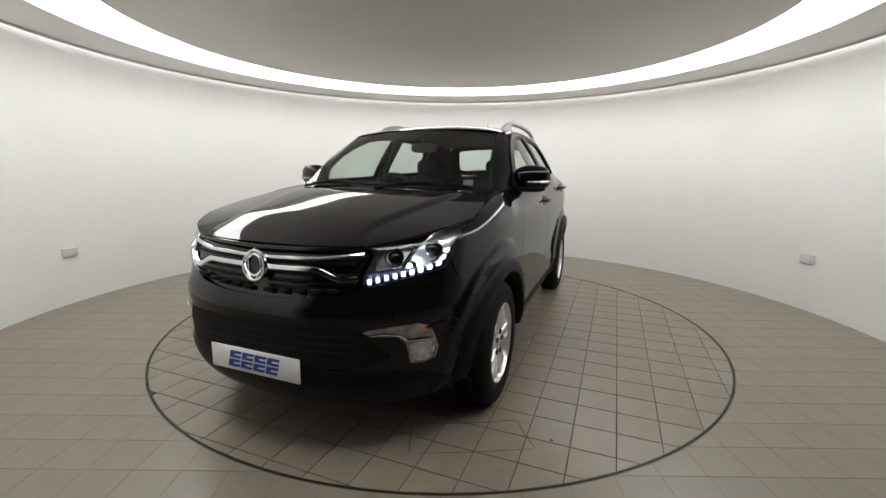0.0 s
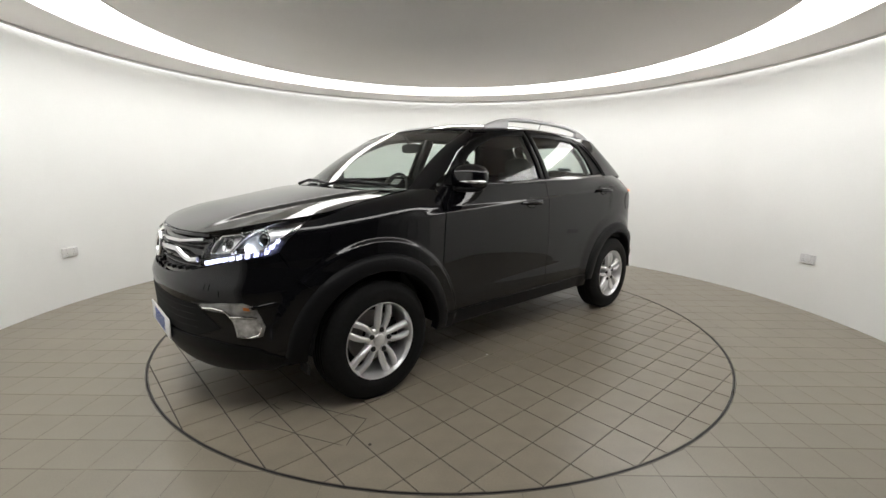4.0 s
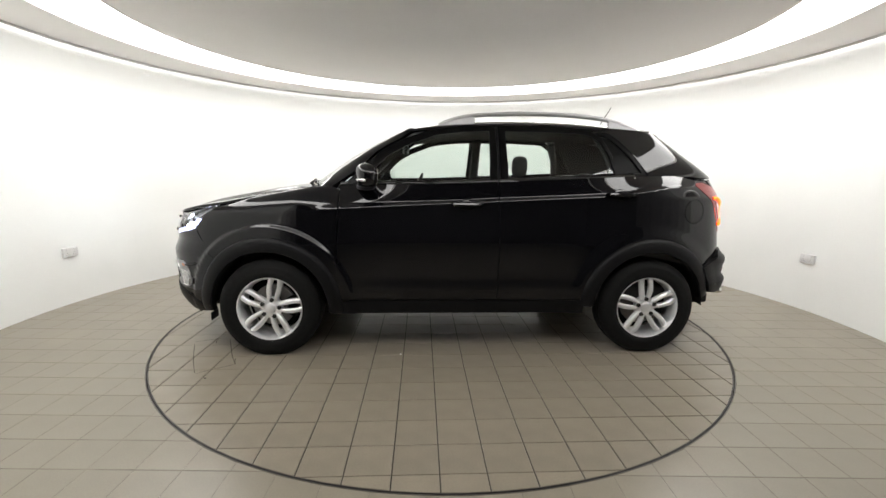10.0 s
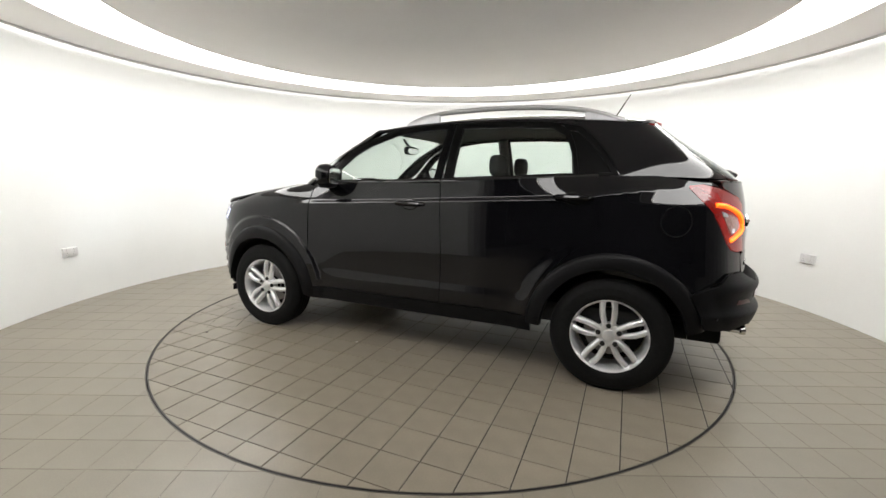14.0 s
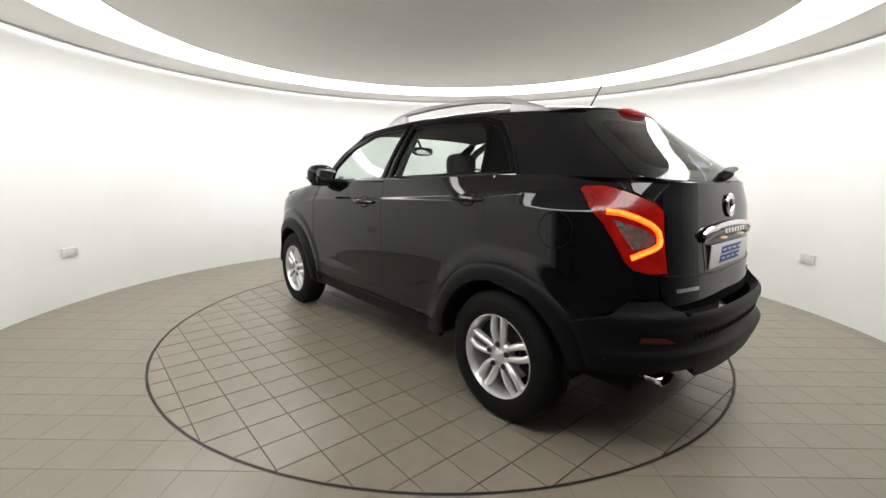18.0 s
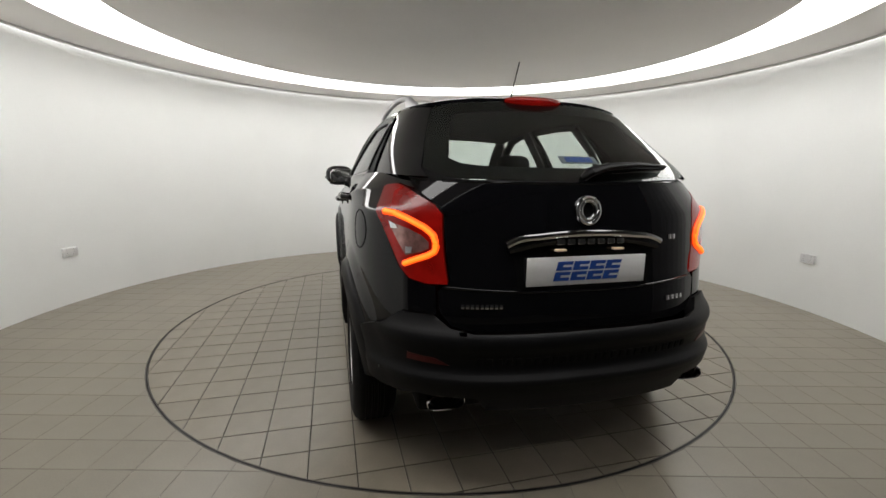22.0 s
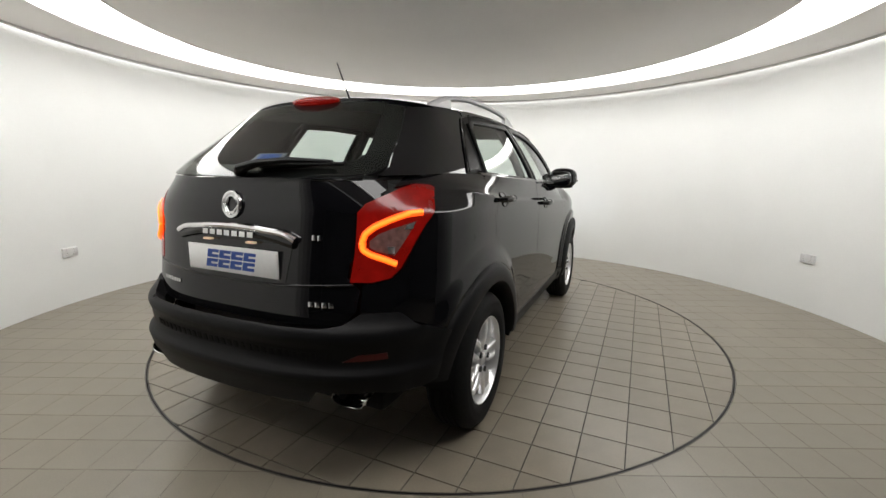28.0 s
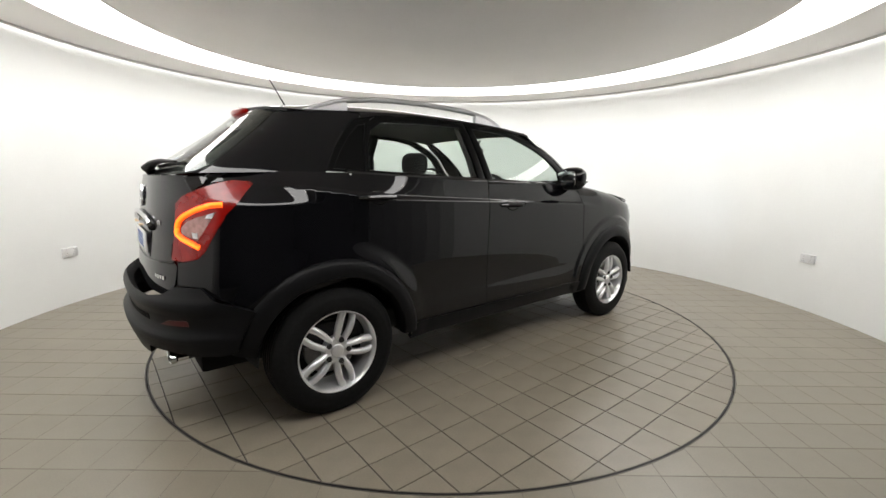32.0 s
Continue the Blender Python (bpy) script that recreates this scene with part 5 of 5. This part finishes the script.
def letters(name, y0, y1, z, h, count, label, off=0.002):
    """Badge lettering as plain chrome bars of its size."""
    holder = None
    step = (y1 - y0) / count
    for k in range(count):
        y = y0 + step * (k + 0.5)
        p, n = panel_pt(gate_skin, on_tail(y=abs(y), z=z), z, off, 1 if y >= 0 else -1)
        q = n.to_track_quat("Y", "Z").to_matrix()
        bm = bmesh.new()
        add_box(bm, (0, 0, 0), (abs(step) * 0.74, 0.004, h), 0.0012)
        for v in bm.verts:
            v.co = q @ v.co + p
        o = part("badge_bar" if holder else name, bm, M_SIGN, holder or car, label if holder is None else "")
        holder = holder or o


letters("model_badge", 0.15, -0.15, 1.010, 0.022, 7, "chrome model badge", 0.028)
letters("maker_badge", 0.505, 0.345, 0.768, 0.018, 9, "chrome maker badge")
letters("trim_badge", -0.395, -0.440, 1.014, 0.020, 2, "chrome trim badge")
letters("engine_badge", -0.388, -0.498, 0.757, 0.020, 4, "chrome engine badge")
gate_bar("gate_crease_strip", [(-0.56, 0.838), (-0.3, 0.822), (0.0, 0.817), (0.3, 0.822), (0.56, 0.838)], 0.005, M_PAINT, "", 0.0, 0.8)
gate_bar("gate_lip", [(-0.55, 1.236), (-0.3, 1.232), (0.0, 1.231), (0.3, 1.232), (0.55, 1.236)], 0.008, M_PAINT, "", -0.004, 0.9)

# rear wiper
bm = bmesh.new()
add_tube(bm, [(-1.985, 0.000, 1.250), (-2.000, -0.02, 1.275), (-1.985, -0.10, 1.296), (-1.965, -0.25, 1.308), (-1.925, -0.43, 1.304)], [0.026, 0.032, 0.026, 0.019, 0.010], 12, flat=0.62)
wip = part("rear_wiper", bm, M_TRIM, car, "black rear wiper arm")
bm = bmesh.new()
add_tube(bm, [(-1.955, -0.08, 1.282), (-1.935, -0.25, 1.290), (-1.885, -0.46, 1.296)], 0.008, 6)
part("wiper_blade", bm, M_RUBBER, wip)
# small paper disc behind the windscreen's lower corner
bm = bmesh.new()
p = [screen(u, v) + np.array([-0.012, 0, -0.012]) for u, v in ((0.745, 0.085), (0.825, 0.085), (0.825, 0.150), (0.745, 0.150))]
back = [q + np.array([-0.002, 0, -0.001]) for q in p]
va, vb = [bm.verts.new(q) for q in p], [bm.verts.new(q) for q in back]
bm.faces.new(va)
bm.faces.new(vb[::-1])
for i in range(4):
    bm.faces.new((va[i - 1], va[i], vb[i], vb[i - 1]))
part("windscreen_sticker", bm, mat("pale_paper", (0.25, 0.25, 0.245), 0.7, grain=0.2, scale=90), car, "pale paper sticker", smooth=False)
# front wipers at rest
for y0, y1 in ((-0.60, 0.02), (0.0, 0.58)):
    bm = bmesh.new()
    pts = [screen(u, 0.03 + 0.02 * math.sin(math.pi * i / 8)) + np.array([0.012, 0, 0.014]) for i, u in enumerate(np.linspace(y0 / 0.72, y1 / 0.72, 9))]
    add_tube(bm, pts, 0.008, 6)
    w = part("front_wiper", bm, M_TRIM, car, "black windscreen wiper")
    bm = bmesh.new()
    p0 = screen(y0 / 0.72 if y0 < -0.1 else 0.02, 0.0)
    add_tube(bm, [p0 + np.array([0.06, 0, 0.01]), pts[2] + np.array([0.01, 0, 0.01]), pts[5] + np.array([0.004, 0, 0.006])], [0.012, 0.009, 0.006], 6)
    part("wiper_arm", bm, M_TRIM, w)

# ribbed grip in the rear bumper's hollow
for i in range(26):
    y = (i - 12.5) * 0.036
    p, n = panel_pt(bumper_skin, BY(abs(y), 0.575), 0.575, 0.0, 1 if y >= 0 else -1)
    q = n.to_track_quat("Y", "Z").to_matrix()
    bm = bmesh.new()
    add_box(bm, (0, 0, 0), (0.022, 0.008, 0.030), 0.002)
    for v in bm.verts:
        v.co = q @ v.co + p
    part("bumper_grip", bm, M_RUBBER, car, smooth=False)

# ---- cabin ----
bm = bmesh.new()
add_box(bm, (-0.05, 0, 0.345), (3.75, 1.30, 0.09), 0.02)
part("underbody", bm, M_RUBBER, car)
# unseen solid block added under the bonnet to stop light
bm = bmesh.new()
add_box(bm, (1.55, 0, 0.60), (0.9, 0.96, 0.52), 0.03)
part("light_block_front", bm, M_RUBBER, car)
bm = bmesh.new()
add_box(bm, (-1.62, 0, 0.72), (0.60, 0.96, 0.75), 0.03)
part("boot_well", bm, M_INSIDE, car)
bm = bmesh.new()
add_box(bm, (-0.3, 0, 0.42), (2.4, 1.6, 0.12), 0.02)
part("cabin_floor", bm, M_INSIDE, car)
for name, outline in (("door_lining", door_f), ("door_lining", door_r), ("quarter_lining", quarter), ("wing_lining", fender)):
    net = flat_cut(outline, 0.12, 0.12)
    for s in (1, -1):
        lay(name, net, shell, M_INSIDE, car, thick=0.0, off=-0.045, side=s)
head = [(x, y * 0.97) for x, y in rf]
skin("headliner", head + [(x, -y) for x, y in head[::-1] if y > 1e-6], roof, M_INSIDE, car, du=0.1, dv=0.1, thick=0.0, off=-0.035)
for s in (1, -1):
    net = flat_cut(pil, 0.08, 0.08)
    lay("pillar_lining", net, green, M_INSIDE, car, thick=0.0, off=-0.03, side=s)
    bm = bmesh.new()
    add_tube(bm, [(-0.24, s * 0.77, 1.18), (-0.245, s * 0.69, 1.36), (-0.25, s * 0.56, 1.58)], 0.040, 8, flat=0.7)
    part("pillar_trim", bm, M_INSIDE, car)
    bm = bmesh.new()
    add_tube(bm, [(-1.075, s * 0.715, 1.24), (-1.05, s * 0.64, 1.40), (-0.99, s * 0.54, 1.55)], 0.030, 8, flat=0.7)
    part("pillar_trim", bm, M_INSIDE, car)
bm = bmesh.new()
prof = [(1.08, 1.10), (0.95, 1.142), (0.70, 1.150), (0.55, 1.120), (0.50, 1.03), (0.56, 0.85), (0.66, 0.50), (1.08, 0.50)]
add_prism(bm, prof, 1.46, lambda u, v, d: (u, d - 0.73, v))
part("dashboard", bm, M_INSIDE, car, "black dashboard", angle=25)
bm = bmesh.new()
add_blob(bm, (0.63, -0.36, 1.150), (0.13, 0.17, 0.045), 2.5)
part("instrument_hood", bm, M_INSIDE, car)
# steering wheel on the car's right
tilt = Matrix.Rotation(radians(-24), 3, "Y")
c = Vector((0.36, -0.36, 1.085))
bm = bmesh.new()
add_tube(bm, [c + tilt @ Vector((0, 0.185 * math.cos(2 * math.pi * i / 40), 0.185 * math.sin(2 * math.pi * i / 40))) for i in range(41)], 0.015, 8, cap=False, up=(1, 0, 0))
sw = part("steering_wheel", bm, M_INSIDE, car, "black steering wheel on the right")
bm = bmesh.new()
add_blob(bm, c + tilt @ Vector((0.02, 0, -0.01)), (0.03, 0.085, 0.065), 2.6)
add_tube(bm, [c + tilt @ Vector((0.01, -0.18, 0.0)), c + tilt @ Vector((0.02, 0, -0.01)), c + tilt @ Vector((0.01, 0.18, 0.0))], 0.018, 8, flat=0.6)
add_tube(bm, [c + tilt @ Vector((0.02, 0, 0)), c + tilt @ Vector((0.01, 0, -0.18))], 0.02, 8, flat=0.6)
part("wheel_boss", bm, M_INSIDE, sw)
# inner mirror
bm = bmesh.new()
add_blob(bm, (0.43, 0.0, 1.458), (0.022, 0.115, 0.038), 3.2)
add_tube(bm, [(0.44, 0, 1.48), (0.50, 0, 1.555)], 0.012, 8)
part("inner_mirror", bm, M_INSIDE, car, "black rear-view mirror")
bm = bmesh.new()
add_blob(bm, (0.407, 0.0, 1.458), (0.003, 0.105, 0.031), 3.2)
part("mirror_face", bm, M_CHROME, car)


def seat(x, y, w, back_top, lean, head=True):
    bm = bmesh.new()
    add_blob(bm, (x + 0.22, y, 0.68), (0.27, w, 0.10), 3.6)
    st = part("seat", bm, M_SEAT, car, "black fabric car seat")
    bm = bmesh.new()
    zc = (0.70 + back_top) / 2
    add_blob(bm, (x - 0.02 - 0.10 * lean, y, zc), (0.075, w, (back_top - 0.66) / 2), 3.4, Matrix.Rotation(radians(-12 * lean), 3, "Y"))
    part("backrest", bm, M_SEAT, st)
    return st


for y in (0.36, -0.36):
    st = seat(-0.28, y, 0.24, 1.235, 1.0)
    bm = bmesh.new()
    add_blob(bm, (-0.475, y, 1.325), (0.050, 0.125, 0.078), 3.0)
    for d in (-0.06, 0.06):
        add_tube(bm, [(-0.455, y + d, 1.20), (-0.47, y + d, 1.28)], 0.007, 6)
    part("headrest", bm, M_SEAT, st)
bench = seat(-1.12, 0.0, 0.64, 1.215, 1.0)
for y in (0.42, 0.0, -0.42):
    bm = bmesh.new()
    add_blob(bm, (-1.295, y, 1.240), (0.045, 0.125, 0.045), 3.2)
    part("headrest", bm, M_SEAT, bench)
bm = bmesh.new()
add_box(bm, (-1.60, 0, 1.10), (0.52, 1.10, 0.03), 0.01)
part("parcel_shelf", bm, M_INSIDE, car)

# dealer sticker inside the rear glass
c, n = panel_pt(glass_skin, G(0.045, 1.335), 1.335, -0.012, -1)
q = n.to_track_quat("Y", "Z").to_matrix()
bm = bmesh.new()
add_box(bm, (0, 0, 0), (0.17, 0.002, 0.055))
for v in bm.verts:
    v.co = q @ v.co + c
st = part("window_sticker", bm, mat("grey_sticker", (0.20, 0.21, 0.23), 0.5, grain=0.05), car, "grey sticker with blue block lettering shape", smooth=False)
for k in range(4):
    bm = bmesh.new()
    add_box(bm, ((k - 1.5) * 0.032, 0.002, 0), (0.027, 0.002, 0.034))
    for v in bm.verts:
        v.co = q @ v.co + c
    part("print_bar", bm, M_BLUE, st, smooth=False)


# ---- turntable and floor tiles ----
TILE, DISC_R = 0.2045, 2.205
table = tagged(thing("turntable"), "round tiled turntable set flush in the floor", "turntable")
bm = bmesh.new()
add_lathe(bm, [(0.0005, -0.004), (DISC_R, -0.004), (DISC_R, -0.06), (0.0005, -0.06)], 160, axis="z")
part("grout_bed", bm, M_GROUT, table, smooth=False)
bm = bmesh.new()
add_lathe(bm, [(DISC_R - 0.001, -0.05), (DISC_R - 0.001, 0.001), (DISC_R + 0.003, 0.001), (DISC_R + 0.003, -0.05)], 180, axis="z")
part("edge_band", bm, M_STEEL, table, "dark steel edge band", smooth=False)
floor_bed = arc_wall("floor", DISC_R + 0.011, 6.3, -0.06, -0.0008, 0, 2 * math.pi, 160, M_GROUT_F)
tagged(floor_bed, "beige tiled studio floor round the turntable", "floor", kind="structure")
pit = arc_wall("floor_pit", 0.001, DISC_R + 0.05, -0.2, -0.1, 0, 2 * math.pi, 64, M_GROUT)
tagged(pit, "dark pit under the turntable", "floor", kind="structure")
trim = arc_wall("floor_trim", DISC_R + 0.0095, DISC_R + 0.0135, -0.05, 0.001, 0, 2 * math.pi, 180, M_STEEL)
tagged(trim, "dark steel floor edge round the turntable", "trim", kind="structure")


def clip(poly, nx, ny, d):
    """Keeps the part of a convex polygon with nx*x + ny*y <= d."""
    out = []
    for (ax, ay), (bx, by) in zip(poly, poly[1:] + poly[:1]):
        fa, fb = nx * ax + ny * ay - d, nx * bx + ny * by - d
        if fa <= 0:
            out.append((ax, ay))
        if fa * fb < 0:
            t = fa / (fa - fb)
            out.append((ax + (bx - ax) * t, ay + (by - ay) * t))
    return out


def tile_mesh(poly, base):
    """One tile: flat top, small bevel, sides down into the bed."""
    cx, cy = sum(p[0] for p in poly) / len(poly), sum(p[1] for p in poly) / len(poly)
    n = len(poly)
    top = [(cx + (x - cx) * 0.985 - base[0], cy + (y - cy) * 0.985 - base[1], 0.0) for x, y in poly]
    mid = [(x - base[0], y - base[1], -0.0012) for x, y in poly]
    low = [(x - base[0], y - base[1], -0.02) for x, y in poly]
    faces = [tuple(range(n))]
    for i in range(n):
        j = (i + 1) % n
        faces += [(i, n + i, n + j, j), (n + i, 2 * n + i, 2 * n + j, n + j)]
    return top + mid + low, faces


def lay_tiles(parent, material, x0, y0, keep, single, rest_name, cut, gx, gy):
    """Square tiles on a grid: those that 'single' picks are pieces of their own, the rest one mesh."""
    rv, rf = [], []
    full = None
    for i in range(-32, 33):
        for j in range(-40, 33):
            ax, ay = x0 + i * TILE, y0 + j * TILE
            if not keep(ax + TILE / 2, ay + TILE / 2):
                continue
            poly = [(ax + gx / 2, ay + gy / 2), (ax + TILE - gx / 2, ay + gy / 2), (ax + TILE - gx / 2, ay + TILE - gy / 2), (ax + gx / 2, ay + TILE - gy / 2)]
            cutp = cut(poly)
            if len(cutp) < 3:
                continue
            area = abs(sum(a[0] * b[1] - b[0] * a[1] for a, b in zip(cutp, cutp[1:] + cutp[:1]))) / 2
            if area < 0.0006:
                continue
            cx, cy = ax + TILE / 2, ay + TILE / 2
            if single(cx, cy):
                if len(cutp) == 4 and abs(area - (TILE - gx) * (TILE - gy)) < 1e-6:
                    if full is None:
                        v, f = tile_mesh(poly, (cx, cy))
                        full = bpy.data.meshes.new("tile")
                        full.from_pydata(v, [], f)
                        full.materials.append(material)
                    ob = new("tile", full)
                    ob.parent = parent
                else:
                    v, f = tile_mesh(cutp, (cx, cy))
                    ob = mesh_object("tile", v, f, material, parent)
                ob.location = (cx, cy, 0.0006 * (random.random() - 0.5))
            else:
                v, f = tile_mesh(cutp, (0, 0))
                k = len(rv)
                rv += v
                rf += [tuple(a + k for a in q) for q in f]
    return tagged(mesh_object(rest_name, rv, rf, material, parent), "beige square floor tiles", kind="stuff")


def inside_disc(poly):
    for k in range(90):
        a = 2 * math.pi * k / 90
        r = (DISC_R - 0.003) * math.cos(math.pi / 90)
        if max(x * math.cos(a) + y * math.sin(a) for x, y in poly) > r:
            poly = clip(poly, math.cos(a), math.sin(a), r)
            if len(poly) < 3:
                return []
    return poly


def outside_disc(poly):
    cx, cy = sum(p[0] for p in poly) / 4, sum(p[1] for p in poly) / 4
    r = math.hypot(cx, cy)
    if r > DISC_R + 0.2:
        return poly
    return clip(poly, -cx / r, -cy / r, -(DISC_R + 0.0155))


lay_tiles(table, M_TILE, 0.1045, 0.0465, lambda x, y: math.hypot(x, y) < DISC_R + 0.15,
          lambda x, y: abs(y) > 0.34 or abs(x) > 1.9, "tiles_under_car", inside_disc, 0.0058, 0.0046)
lay_tiles(floor_bed, M_TILE_F, 0.128, -2.090, lambda x, y: DISC_R - 0.15 < math.hypot(x, y) < 3.75 or (abs(x) < 2.75 and -6.2 < y < -2.3),
          lambda x, y: y < -0.9 and math.hypot(x, y) < 3.65 and y > -3.0, "tiles_far", outside_disc, 0.0010, 0.0034)

# scuffs and specks on the turntable
M_SCUFF = mat("dark_rubber_scuff", (0.07, 0.06, 0.05), 0.8, grain=0.3, scale=60)
for (ax, ay), (bx, by) in (((1.859, 0.64), (1.62, 1.111)), ((1.641, 0.552), (1.418, 0.992)), ((1.696, 0.526), (1.872, 0.598)), ((1.729, 0.546), (1.705, 0.626)), ((1.456, 0.902), (1.414, 0.987)), ((1.414, 0.987), (1.605, 1.123))):
    bm = bmesh.new()
    d = Vector((bx - ax, by - ay, 0))
    n = Vector((-d.y, d.x, 0)).normalized()
    row = []
    for i in range(9):
        f = i / 8
        c = Vector((ax, ay, 0.0012)) + d * f + n * 0.004 * math.sin(5 * f + ax)
        w = 0.0016 + 0.0012 * math.sin(math.pi * f)
        row.append((bm.verts.new(c - n * w), bm.verts.new(c + n * w)))
    for r0, r1 in zip(row, row[1:]):
        bm.faces.new((r0[0], r0[1], r1[1], r1[0]))
    part("scuff_mark", bm, M_SCUFF, table, "dark rubber scuff", smooth=False)
for x, y, r, m in ((0.329, 0.852, 0.008, M_PLASTIC_W), (1.516, 1.187, 0.009, M_SCUFF)):
    bm = bmesh.new()
    add_lathe(bm, [(r, 0.0004), (r * 0.8, 0.003), (0.0003, 0.004)], 7, axis="z")
    for v in bm.verts:
        v.co += Vector((x, y, 0))
    part("speck", bm, m, table)


# ---- everything that turns ----
def motions():
    rows_table, rows_car = [], []
    for i in range(17):
        t = 2.0 * i
        a = TURN_START + TURN_RATE * t
        c, s = math.cos(radians(a)), math.sin(radians(a))
        rows_table.append((t, pose(0, 0, 0, 0, 0, a)))
        rows_car.append((t, pose(c * CAR_X - s * CAR_Y, s * CAR_X + c * CAR_Y, 0, 0, 0, a)))
    walk(table, rows_table)
    walk(car, rows_car)


motions()
